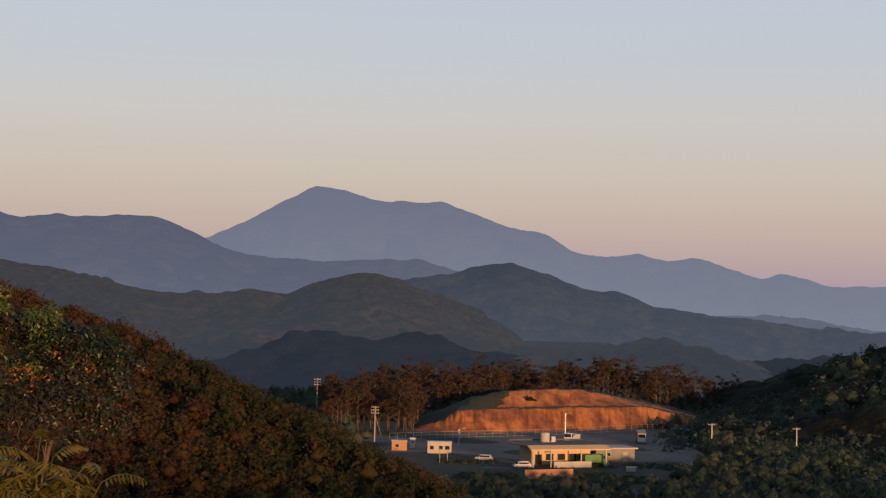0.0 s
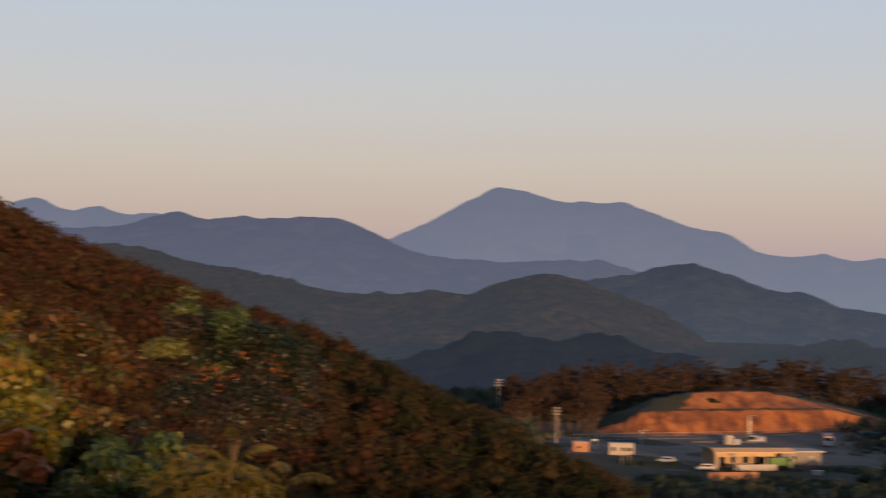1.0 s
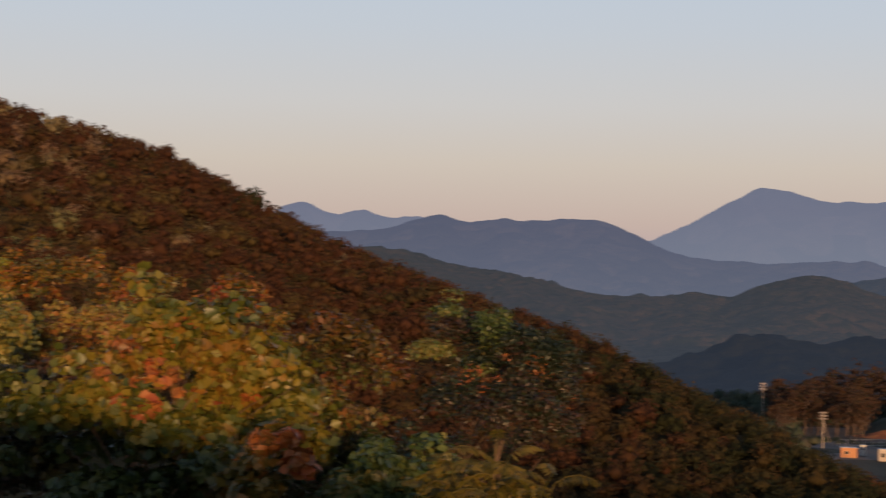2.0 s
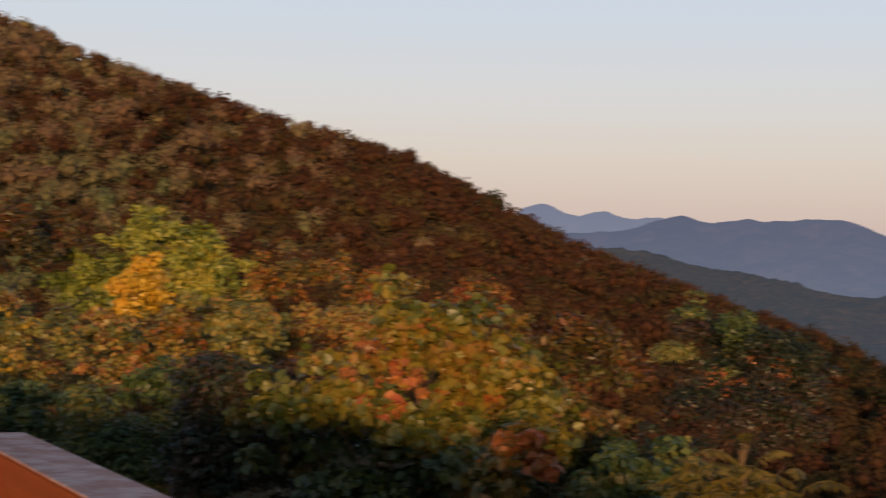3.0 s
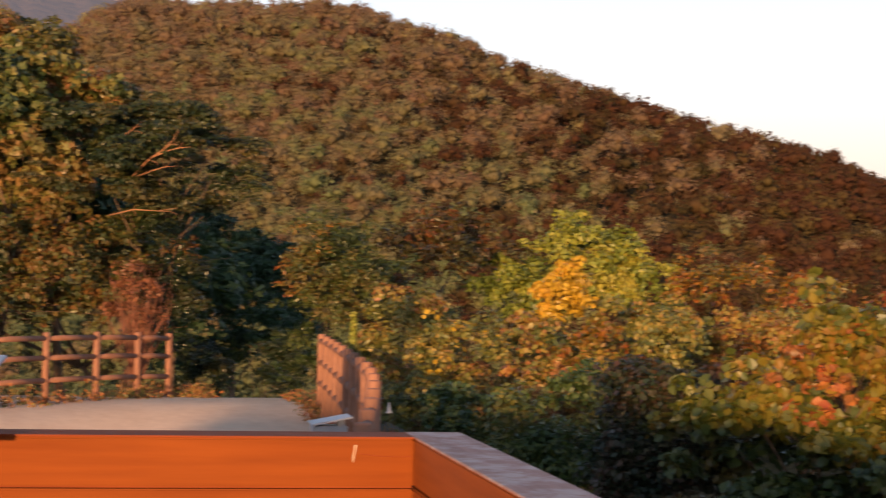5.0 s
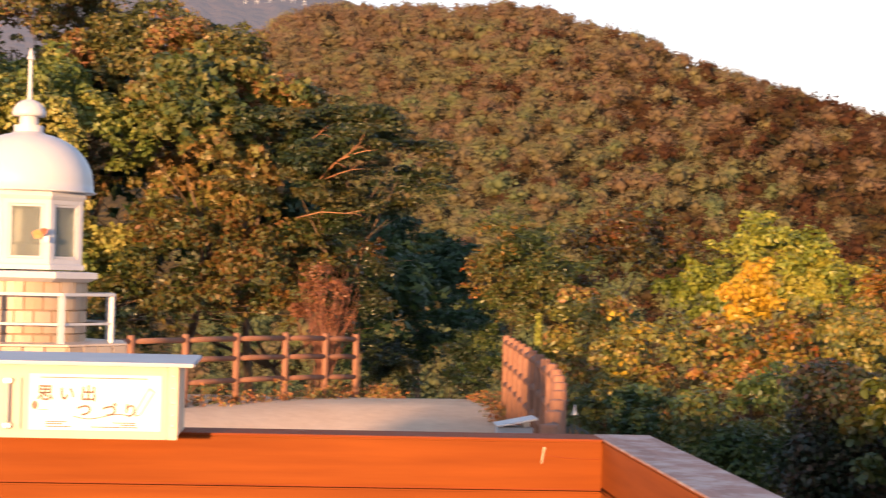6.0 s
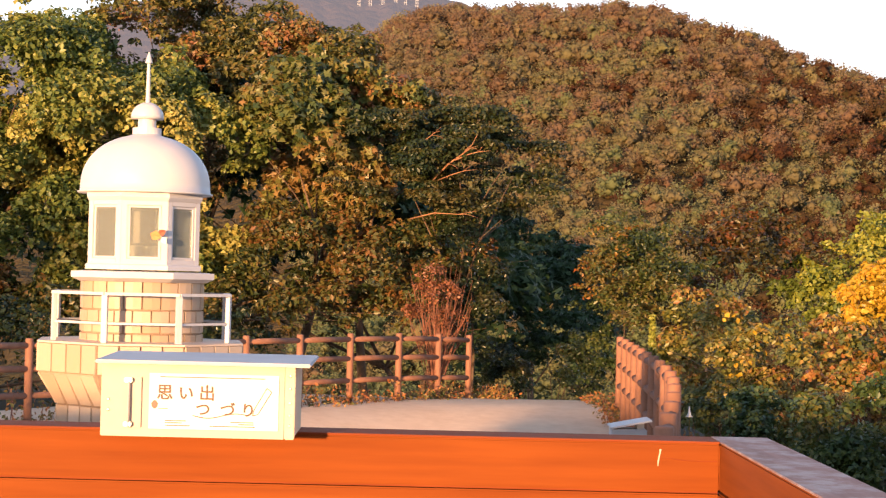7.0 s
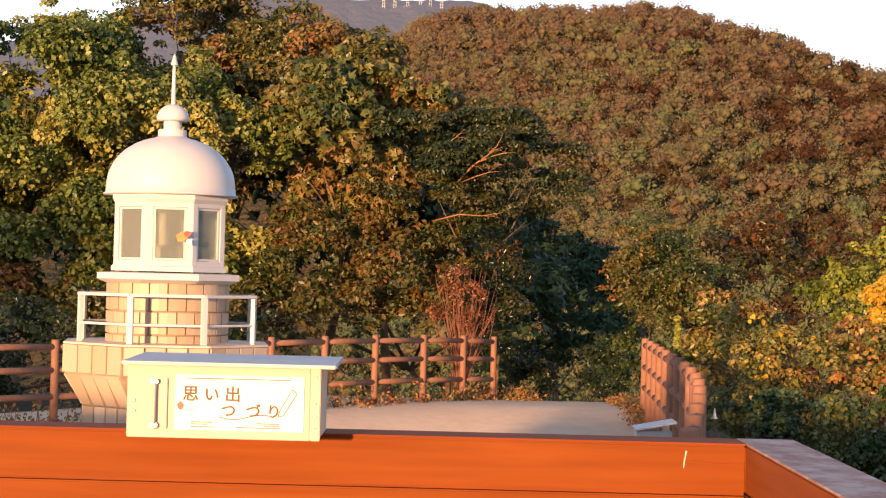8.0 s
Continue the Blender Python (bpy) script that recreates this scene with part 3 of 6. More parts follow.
def core():
    """The dim inside of a bough, eight-faced and hidden under its leaves."""
    v = [(0, 0, 1.0), (0, 0, -1.0)] + [(math.cos(k * math.pi / 2), math.sin(k * math.pi / 2), 0.0) for k in range(4)]
    f = [(0, 2 + k, 2 + (k + 1) % 4) for k in range(4)] + [(1, 2 + (k + 1) % 4, 2 + k) for k in range(4)]
    return np.array(v), np.array(f)


def wood(name, label, rng, centres, cr, tufts, tuft, mat, lumps=4, tone=0.5, vary=0.15, full=0.55, wild=0.64):
    """Closely packed crowns: each a heap of rounded boughs, covered with small leaf tufts that lie close to them."""
    n = len(centres)
    d = unit(rng.normal(size=(n, lumps, 3)) + np.array([0, 0, 0.35]))
    off = d * np.array([0.66, 0.66, 0.50]) * cr[:, None, None] * (0.75 + 0.4 * rng.random((n, lumps, 1)))
    off[:, 0] *= 0.15
    lc = (centres[:, None] + off).reshape(-1, 3)
    lr = (cr[:, None] * np.array([0.78] + [0.50] * (lumps - 1))[None] * (0.75 + 0.5 * rng.random((n, lumps)))).reshape(-1)
    tint = np.repeat(np.clip(tone + rng.normal(0.0, vary, n), 0, 1), lumps) + rng.normal(0.0, 0.05, n * lumps)
    dv, df = core()
    m = len(lc)
    jit = 1 + 0.2 * rng.normal(size=(m, len(dv), 1))
    v1 = (lc[:, None] + dv[None] * jit * lr[:, None, None] * np.array([full, full, 0.9 * full])).reshape(-1, 3)
    f1 = (df[None] + (np.arange(m) * len(dv))[:, None, None]).reshape(-1, 3)
    pos, nrm, s = clump_leaves(rng, lc, lr, tufts, 1.0, up=0.05, flat=0.9, inner=full, wild=wild, low=-0.75)
    s *= np.repeat(lr, tufts) * tuft
    v2, f2 = leaf_arrays(rng, pos, nrm, s, "tuft")
    me = mesh_arrays(name, np.concatenate([v1, v2]), np.concatenate([f1, f2 + len(v1)]), mat)
    me.polygons.foreach_set("use_smooth", [True] * len(me.polygons))
    at = me.attributes.new("tint", "FLOAT", "POINT")
    at.data.foreach_set("value", np.concatenate([np.repeat(tint, len(dv)), np.repeat(tint, tufts * 3)]).astype(np.float32))
    return tagged(new(name, me), label, "forest", kind="stuff")


def hillside(ridge, near, far, foot, power, rng, gap, low, beyond=8.0):
    """Crown places over a hill made by hill(): even but jittered, closer together where the hill is near."""
    a0, a1 = ridge[0][0], ridge[-1][0]
    pts, d = [], min(near) + 0.0
    while d < max(far) + beyond:
        g = gap * (0.30 + 0.70 * d / max(far))
        az = a0
        while az < a1:
            w = (az - a0) / (a1 - a0)
            d0, d1 = near[0] + (near[1] - near[0]) * w, far[0] + (far[1] - far[0]) * w
            if d0 + (d1 - d0) * low < d < d1 + beyond:
                pts.append((az + rng.normal() * math.degrees(g / d) * 0.3, d + rng.normal() * g * 0.3, g))
            az += math.degrees(g / d)
        d += g * 0.9
    pts = np.array(pts)
    w = np.clip((pts[:, 0] - a0) / (a1 - a0), 0, 1)
    d0, d1 = near[0] + (near[1] - near[0]) * w, far[0] + (far[1] - far[0]) * w
    el = np.interp(pts[:, 0], *zip(*ridge))
    v = np.clip((pts[:, 1] - d0) / (d1 - d0), 0, 1)
    z = foot + (EYE + d1 * np.tan(np.radians(el)) - foot) * v ** power
    x, y = pts[:, 1] * np.sin(np.radians(pts[:, 0])), pts[:, 1] * np.cos(np.radians(pts[:, 0]))
    return np.stack([x, y, z], -1), pts[:, 2]


rng = np.random.default_rng(5)
c, g = hillside(NEAR, (150, 95), (560, 190), VALLEY, 1.25, rng, 4.9, 0.05)
r = g * (0.62 + 0.42 * rng.random(len(g)) ** 1.5)
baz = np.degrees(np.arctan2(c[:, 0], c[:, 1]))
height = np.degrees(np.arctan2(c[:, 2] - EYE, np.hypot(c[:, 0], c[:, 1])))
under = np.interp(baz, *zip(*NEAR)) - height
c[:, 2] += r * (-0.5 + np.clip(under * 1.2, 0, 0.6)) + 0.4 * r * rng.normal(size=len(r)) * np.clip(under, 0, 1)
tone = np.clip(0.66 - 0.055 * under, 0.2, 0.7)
keep = (baz > -4.0) & ((height > -5.0) | (baz > 24))
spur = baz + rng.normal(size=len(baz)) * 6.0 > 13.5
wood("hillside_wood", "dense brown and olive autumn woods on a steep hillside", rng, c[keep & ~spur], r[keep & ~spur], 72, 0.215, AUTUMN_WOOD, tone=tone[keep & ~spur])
wood("spur_wood", "russet woods along the lower spur, coloured darker as it turns from the sun", rng, c[keep & spur], r[keep & spur], 54, 0.24, SPUR_SHADE_WOOD, 3, tone=(0.56 - 0.36 * np.clip((baz - 30) / 12, 0, 1))[keep & spur])

# valley woods: everywhere on the floor but on the levelled site
rng = np.random.default_rng(6)
pts = []
d = 190.0
while d < 640:
    g = 2.7 + d * 0.0045
    az = 41.0
    while az < 63:
        site = 43.8 < az < 55.2 - max(0, 400 - d) * 0.02 and 330 < d < 505
        if not site:
            pts.append((az + rng.normal() * 0.2, d + rng.normal() * 1.5, g))
        az += math.degrees(g / d)
    d += g * (1.0 if d < 430 else 1.6)
pts = np.array(pts)
r = pts[:, 2] * (0.5 + 0.3 * rng.random(len(pts)))
x, y = pts[:, 1] * np.sin(np.radians(pts[:, 0])), pts[:, 1] * np.cos(np.radians(pts[:, 0]))
c = np.stack([x, y, ground_z(x, y) + 0.5 + 1.6 * rng.random(len(pts))], -1)
wood("valley_wood", "dark green scrub and woods on the valley floor", rng, c, r, 28, 0.21, VALLEY_WOOD, 2, vary=0.08, full=0.78, wild=0.35)
rng = np.random.default_rng(7)
c, g = hillside(L6, (430, 380), (600, 560), VALLEY, 1.0, rng, 9.0, 0.02)
r = g * (0.6 + 0.3 * rng.random(len(g)))
c[:, 2] -= 0.3 * r
keep = np.degrees(np.arctan2(c[:, 0], c[:, 1])) < 64
wood("valley_side_wood", "dark woods on the hill at the valley side", rng, c[keep], r[keep], 34, 0.2, VALLEY_WOOD, 3, vary=0.08, full=0.75, wild=0.35)


# ---- path ----
def build_path():
    bm = bm_new()
    cols = 26
    ys = np.linspace(6.0, 37.5, 40)
    grid = []
    for y in ys:
        left, right = -9.5 + max(0, (y - 24)) * 0.62, 3.75
        row = []
        for c in range(cols):
            x = left + (right - left) * c / (cols - 1)
            z = float(ground_z(np.array(x), np.array(y))) + 0.04 + 0.015 * noise.noise((x * 0.8, y * 0.8, 0))
            row.append(bm.verts.new((x, y, z)))
        grid.append(row)
    for r0, r1 in zip(grid, grid[1:]):
        for c in range(cols - 1):
            bm.faces.new((r0[c], r0[c + 1], r1[c + 1], r1[c]))
    ob = part("path", bm, DIRT, None, smooth=True)
    tagged(ob, "pale packed-earth path over the crest", "path", kind="structure")


build_path()


# ---- viewing deck ----
DECK_Z, CAP_Z, RAIL_Y, RAIL_X, DECK_L, DECK_B = 0.70, 1.80, 4.42, 0.764, -9.5, -4.0


def build_deck():
    floor = thing("deck_floor", "grey timber viewing deck floor of long planks", "deck", at=(0, 0, DECK_Z))
    tagged(floor, kind="structure")
    y = DECK_B
    while y < RAIL_Y + 0.1:
        bm = box_bm(bm_new(), DECK_L, RAIL_X + 0.1, y, y + 0.135, -0.04, 0.0)
        part("plank", bm, DECKWOOD, floor)
        y += 0.141
    bm = box_bm(bm_new(), DECK_L, RAIL_X + 0.08, DECK_B, RAIL_Y + 0.09, -DECK_Z, -0.045)
    part("deck_base", bm, CONCRETE, floor)


def build_railing(name, label, along_x, lo, hi, at, wood, cap_mat):
    """A solid board railing: stacked face boards, posts and a broad cap."""
    ob = thing(name, label, "railing", at=(0, 0, DECK_Z))
    h = CAP_Z - DECK_Z

    def slab(nm, a0, a1, b0, b1, z0, z1, mat, bev=0.004, lab=""):
        q = (a0, a1, b0, b1) if along_x else (b0, b1, a0, a1)
        part(nm, box_bm(bm_new(), *q, z0, z1, bev), mat, ob, lab)
    for i in range(10):
        z1 = h - 0.034 - i * 0.099
        slab("face_board", lo, hi, at, at + 0.027, z1 - 0.092, z1 if i else h - 0.0055, wood)
    # strip added to stop light leaking through, so the board gaps look dark
    slab("backing", lo, hi, at + 0.0275, at + 0.0315, h - 0.034 - 10 * 0.099, h - 0.036, CAPWOOD, 0)
    s = lo + 0.05
    while s < hi - 0.04:
        slab("post", s, s + 0.09, at + 0.032, at + 0.12, 0, h - 0.036, wood)
        s += 1.5
    slab("cap", lo, hi, at - 0.0005, at + 0.150, h - 0.005, h, cap_mat, 0.002, "broad weathered cap board")
    return ob


build_deck()
rail_ob = build_railing("deck_railing", "orange painted timber railing with solid boards, sunlit", True, DECK_L, RAIL_X + 0.0115, RAIL_Y, ORANGE, CAPWOOD)
build_railing("side_railing", "orange timber railing with a greyed, weathered cap", False, DECK_B, RAIL_Y + 0.16, RAIL_X + 0.012, ORANGE_Y, WORN)
bm = bm_new()
tube_bm(bm, [(0.624, 4.4195, 1.079), (0.622, 4.4202, 1.066), (0.619, 4.4202, 1.050), (0.618, 4.4198, 1.036)], [0.003, 0.0018, 0.0022, 0.001], 6)
crack = bm_new()
tube_bm(crack, [(0.630, 4.4197, 1.058), (0.68, 4.4197, 1.052), (0.735, 4.4197, 1.050), (0.768, 4.4197, 1.051)], [0.0008, 0.0014, 0.0010, 0.0014], 5)
part("crack", crack, CAPWOOD, rail_ob, "thin crack along the board")
part("scrape", bm, PLY_EDGE, rail_ob, "pale scrape in the paint")


# ---- box for visitors' notes, on the railing ----
PAPER = plain_material("white_label_sheet", (0.66, 0.64, 0.60), (0.72, 0.70, 0.66), 4.0, 0.5, 0.0)
INK = plain_material("brown_print", (0.10, 0.055, 0.04), (0.14, 0.08, 0.06), 9.0, 0.6, 0.0)
PINK = plain_material("red_print", (0.55, 0.10, 0.07), (0.60, 0.13, 0.09), 9.0, 0.6, 0.0)
STEEL = plain_material("dull_steel", (0.45, 0.44, 0.42), (0.55, 0.54, 0.52), 30.0, 0.4, 0.05, 0.001, 0.8)


def build_note_box():
    ob = thing("note_box", "cream wooden note box with a printed front, on the railing cap", "box", at=(-0.524, 4.385, CAP_Z))
    w, d, h = 0.465, 0.27, 0.172
    body = part("body", box_bm(bm_new(), -w / 2, w / 2, -d / 2 + 0.012, d / 2, 0.0, h, 0.002), PLY_EDGE, ob)
    front = part("front_board", box_bm(bm_new(), -w / 2 - 0.002, w / 2 - 0.022, -d / 2, -d / 2 + 0.012, -0.004, h, 0.002), BOXWOOD, ob, "pale cream front board")
    part("corner_strip", box_bm(bm_new(), w / 2 - 0.022, w / 2 + 0.002, -d / 2 - 0.001, -d / 2 + 0.012, -0.004, h, 0.002), PLY_EDGE, ob)
    bm = box_bm(bm_new(), -w / 2 - 0.014, w / 2 + 0.041, -d / 2 - 0.035, d / 2 + 0.03, 0, 0.009, 0.003)
    roof = part("roof", bm, GREYTOP, ob, "grey sheet-covered sloping lid")
    roof.matrix_basis = pose(0, 0, h + 0.004, 1.2, 0, 0)
    yf = -d / 2 - 0.0015
    sheet = part("label_sheet", box_bm(bm_new(), -0.118, 0.195, yf - 0.001, yf + 0.0015, 0.016, h - 0.022), PAPER, front, "white printed label sheet")

    def bar(x0, x1, z0, z1, mat=INK, name="print_bar"):
        part(name, box_bm(bm_new(), x0, x1, yf - 0.0022, yf - 0.0008, z0, z1), mat, front)
    for txt, x0, z0, size in (("思", -0.100, 0.090, 0.040), ("い", -0.048, 0.090, 0.038), ("出", 0.002, 0.090, 0.040), ("つ", -0.006, 0.052, 0.037), ("づ", 0.054, 0.052, 0.037), ("り", 0.104, 0.052, 0.036)):
        cu = bpy.data.curves.new("lettering", "FONT")
        cu.body, cu.size, cu.extrude, cu.offset = txt, size, 0.0004, 0.0007
        cu.materials.append(INK)
        t = new("lettering", cu)
        t.parent = front
        t.matrix_basis = pose(x0, yf - 0.0024, z0, 90, 0, 0)
    # the swash under the last word, ending in a drawn pencil
    bm = bm_new()
    tube_bm(bm, [(-0.012 + 0.135 * s, yf - 0.0018, 0.050 - 0.006 * math.sin(s * math.pi * 1.9)) for s in np.linspace(0, 1, 14)], [0.0012] * 14, 5)
    part("swash", bm, INK, front)
    bm = bm_new()
    pen = [(0.136, 0.066), (0.133, 0.052), (0.146, 0.056), (0.178, 0.110), (0.166, 0.119), (0.136, 0.066)]
    for (x0, z0), (x1, z1) in zip(pen, pen[1:]):
        tube_bm(bm, [(x0, yf - 0.0018, z0), (x1, yf - 0.0018, z1)], [0.0010, 0.0010], 5)
    part("pencil_drawing", bm, INK, front)
    bm = bm_new()
    lathe_bm(bm, [(0.0008, 0.0), (0.006, 0.010), (0.0065, 0.014), (0.004, 0.019)], 10)
    pin = part("pin_mark", bm, PINK, front)
    pin.matrix_basis = pose(-0.104, yf - 0.0005, 0.052, 0, 0, 0) @ Matrix.Diagonal((1.8, 0.12, 1.8, 1))
    bar(-0.095, -0.072, 0.064, 0.0655)
    for x0, x1, z in ((-0.092, 0.162, 0.1405), (-0.078, -0.028, 0.035), (-0.078, -0.038, 0.030), (-0.078, -0.018, 0.0235), (0.080, 0.136, 0.034), (0.098, 0.136, 0.029), (0.03, 0.14, 0.0235)):
        bar(x0, x1, z, z + 0.0022)
    # sliding latch with its staples, and screw heads
    latch = part("latch_rod", tube_bm(bm_new(), [(-0.166, yf - 0.008, 0.018), (-0.166, yf - 0.008, 0.134)], [0.0035, 0.0035], 8), STEEL, ob, "upright steel latch rod")
    for z in (0.020, 0.126):
        part("staple", box_bm(bm_new(), -0.178, -0.158, yf - 0.011, yf + 0.002, z, z + 0.012, 0.002), STEEL, ob)
    part("strip", box_bm(bm_new(), -0.152, -0.136, yf - 0.004, yf + 0.002, 0.018, 0.140, 0.001), BOXWOOD, ob)
    for x, z in ((-0.217, 0.06), (-0.217, 0.085), (w / 2 - 0.010, 0.03), (w / 2 - 0.010, 0.055), (w / 2 - 0.010, 0.085), (w / 2 - 0.010, 0.12), (w / 2 - 0.010, 0.15)):
        s = part("screw_head", lathe_bm(bm_new(), [(0.004, 0), (0.004, 0.001), (0.0025, 0.002)], 8), STEEL, ob)
        s.matrix_basis = pose(x, -d / 2 - 0.001, z, 90, 0, 0)


build_note_box()


# ---- little lighthouse ----
GLASS = material("window_glass", lambda n, l, p: None)
gp = GLASS.node_tree.nodes["Principled BSDF"]
gp.inputs["Base Color"].default_value = (0.40, 0.44, 0.43, 1)
gp.inputs["Roughness"].default_value = 0.1
gp.inputs["Transmission Weight"].default_value = 0.8
gp.inputs["IOR"].default_value = 1.25
DRIED = plain_material("dry_orange_leaf", (0.40, 0.16, 0.05), (0.58, 0.28, 0.10), 60.0, 0.7, 0.1, 0.002)
DRIEDRED = plain_material("dry_red_leaf", (0.30, 0.06, 0.03), (0.40, 0.10, 0.05), 60.0, 0.7, 0.1, 0.002)
CREAM = plain_material("cream_curtain_cloth", (0.30, 0.27, 0.22), (0.38, 0.35, 0.29), 14.0, 0.9, 0.1, 0.003)
LX, LY = -1.88, 12.0
TURNED = math.degrees(math.atan2(-LX, LY))     # a flat side of the octagons faces the deck


def octagon(profile):
    """An eight-sided turning with a flat side to the front; radii are to the flats."""
    return lathe_bm(bm_new(), [(r / math.cos(math.pi / 8), z) for r, z in profile], 8, 0.5)


def build_lighthouse():
    ob = thing("miniature_lighthouse", "small white and beige-tiled lighthouse monument with a domed lantern", "lighthouse", at=(LX, LY, 0))
    ob.rotation_euler = (0, 0, radians(TURNED))
    # tiled foot and flared gallery
    foot = part("foot", octagon([(0.535, -0.3), (0.535, 1.29), (0.665, 1.51), (0.665, 1.70), (0.64, 1.715)]), GROUT, ob, "flared eight-sided foot faced with tiles")
    part("ledge", octagon([(0.676, 1.703), (0.678, 1.716), (0.42, 1.719)]), BEIGE_TILE, foot, "pale tiled ledge round the drum")
    tile_cache = {}

    def slab_tile(bot, top, width_bot, width_top, thick=0.012):
        key = (bot, top, width_bot, width_top)
        if key not in tile_cache:
            (r0, z0), (r1, z1) = bot, top
            bm = bm_new()
            nx, nz = (z1 - z0), -(r1 - r0)
            ln = math.hypot(nx, nz)
            ox, oz = nx / ln * thick, nz / ln * thick
            vs = []
            for o in (0, 1):
                ins = 0.003 * o
                for r, z, wd in ((r0, z0 + ins, width_bot), (r1, z1 - ins, width_top)):
                    for sgn in (-1, 1):
                        vs.append(bm.verts.new((sgn * (wd / 2 - ins), -(r + ox * o), z + oz * o)))
            for q in ((4, 5, 7, 6), (0, 1, 5, 4), (2, 6, 7, 3), (0, 4, 6, 2), (1, 3, 7, 5)):
                bm.faces.new([vs[i] for i in q])
            bmesh.ops.recalc_face_normals(bm, faces=bm.faces)
            me = bpy.data.meshes.new("tile")
            bm.to_mesh(me)
            bm.free()
            me.materials.append(TILE)
            tile_cache[key] = me
        return tile_cache[key]
    bands = [((0.668, 1.514), (0.668, 1.701), 4), ((0.540, 1.303), (0.662, 1.508), 4), ((0.537, 1.16), (0.537, 1.29), 4), ((0.537, 1.085), (0.537, 1.15), 4), ((0.537, 0.955), (0.537, 1.075), 4), ((0.537, 0.88), (0.537, 0.945), 4)]
    for side in range(8):
        turn = Matrix.Rotation(side * math.pi / 4, 4, "Z")
        for b, t_, k in bands:
            wb, wt = 2 * b[0] * math.tan(math.pi / 8), 2 * t_[0] * math.tan(math.pi / 8)
            gapw = 0.008
            if t_[1] - b[1] > 0.12:
                k = 4
            me = slab_tile(b, t_, wb / k - gapw, wt / k - gapw)
            for i in range(k):
                cx = (i - (k - 1) / 2) * (wb + wt) / 2 / k
                o = new("tile", me)
                o.parent = foot
                o.matrix_basis = turn @ Matrix.Translation((cx, 0, 0))
    # round drum of facing tiles
    drum = part("drum", lathe_bm(bm_new(), [(0.405, 1.70), (0.405, 2.14)], 42), GROUT, ob, "round tiled drum")
    z, count = 1.712, 21
    for row, hgt in enumerate((0.062, 0.070, 0.086, 0.210)):
        me = None
        bm = bm_new()
        da = 2 * math.pi / count / 2 - 0.010
        vs = []
        for rr, ins in ((0.405, 0), (0.4165, 0.004)):
            for zz in (z + ins, z + hgt - 0.006 - ins):
                for aa in (-da + ins, 0, da - ins):
                    vs.append(bm.verts.new((rr * math.sin(aa), -rr * math.cos(aa), zz)))
        for q in ((6, 7, 10, 9), (7, 8, 11, 10), (0, 1, 7, 6), (1, 2, 8, 7), (3, 9, 10, 4), (4, 10, 11, 5), (0, 6, 9, 3), (2, 5, 11, 8)):
            bm.faces.new([vs[i] for i in q])
        bmesh.ops.recalc_face_normals(bm, faces=bm.faces)
        me = bpy.data.meshes.new("tile")
        bm.to_mesh(me)
        bm.free()
        me.materials.append(TILE)
        for i in range(count):
            o = new("tile", me)
            o.parent = drum
            o.matrix_basis = Matrix.Rotation(2 * math.pi * (i + 0.5 * (row % 2)) / count, 4, "Z")
        z += hgt
    # gallery slab, railing
    part("cornice", octagon([(0.42, 2.115), (0.475, 2.14), (0.475, 2.18), (0.40, 2.186)]), WHITE, ob, "white eight-sided cornice slab")
    R = 0.575 / math.cos(math.pi / 8)
    corner = [(R * math.sin(a_), -R * math.cos(a_)) for a_ in [(k + 0.5) * math.pi / 4 for k in range(8)]]
    for x, y in corner:
        p = part("railing_post", box_bm(bm_new(), -0.020, 0.020, -0.014, 0.014, 1.715, 2.03, 0.003), WHITE, ob)
        p.matrix_basis = pose(x, y, 0, 0, 0, math.degrees(math.atan2(x, -y)))
    for (x0, y0), (x1, y1) in zip(corner, corner[1:] + corner[:1]):
        ln = math.hypot(x1 - x0, y1 - y0)
        ang = math.degrees(math.atan2(y1 - y0, x1 - x0))
        for z0, hh, dd in ((2.026, 0.020, 0.022), (1.835, 0.016, 0.010)):
            p = part("rail", box_bm(bm_new(), -ln / 2 - 0.004, ln / 2 + 0.004, -dd, dd, z0, z0 + hh, 0.002), WHITE, ob)
            p.matrix_basis = pose((x0 + x1) / 2, (y0 + y1) / 2, 0, 0, 0, ang)
    # lantern room
    part("lantern_sill", octagon([(0.385, 2.195), (0.385, 2.225), (0.372, 2.235)]), WHITE, ob)
    part("lantern_head", octagon([(0.372, 2.655), (0.385, 2.68), (0.385, 2.73)]), WHITE, ob)
    r = 0.37
    half = r * math.tan(math.pi / 8)
    for k in range(8):
        turn = Matrix.Rotation(k * math.pi / 4, 4, "Z")
        bm = bm_new()
        for x0, x1, z0, z1 in ((-half, -half + 0.042, 2.23, 2.66), (half - 0.042, half, 2.23, 2.66), (-half + 0.042, half - 0.042, 2.23, 2.268), (-half + 0.042, half - 0.042, 2.625, 2.66)):
            box_bm(bm, x0, x1, -r, -r + 0.03, z0, z1, 0.002)
        f = part("window_frame", bm, WHITE, ob)
        f.matrix_basis = turn
        bm = bm_new()
        for x0, x1, z0, z1 in ((-half + 0.044, -half + 0.060, 2.27, 2.623), (half - 0.060, half - 0.044, 2.27, 2.623), (-half + 0.060, half - 0.060, 2.27, 2.284), (-half + 0.060, half - 0.060, 2.609, 2.623)):
            box_bm(bm, x0, x1, -r + 0.008, -r + 0.024, z0, z1, 0.001)
        part("sash", bm, WHITE, f)
        g = part("pane", box_bm(bm_new(), -half + 0.060, half - 0.060, -r + 0.014, -r + 0.018, 2.284, 2.609), GLASS, f, "dusty clear glass pane")
        g.visible_shadow = False
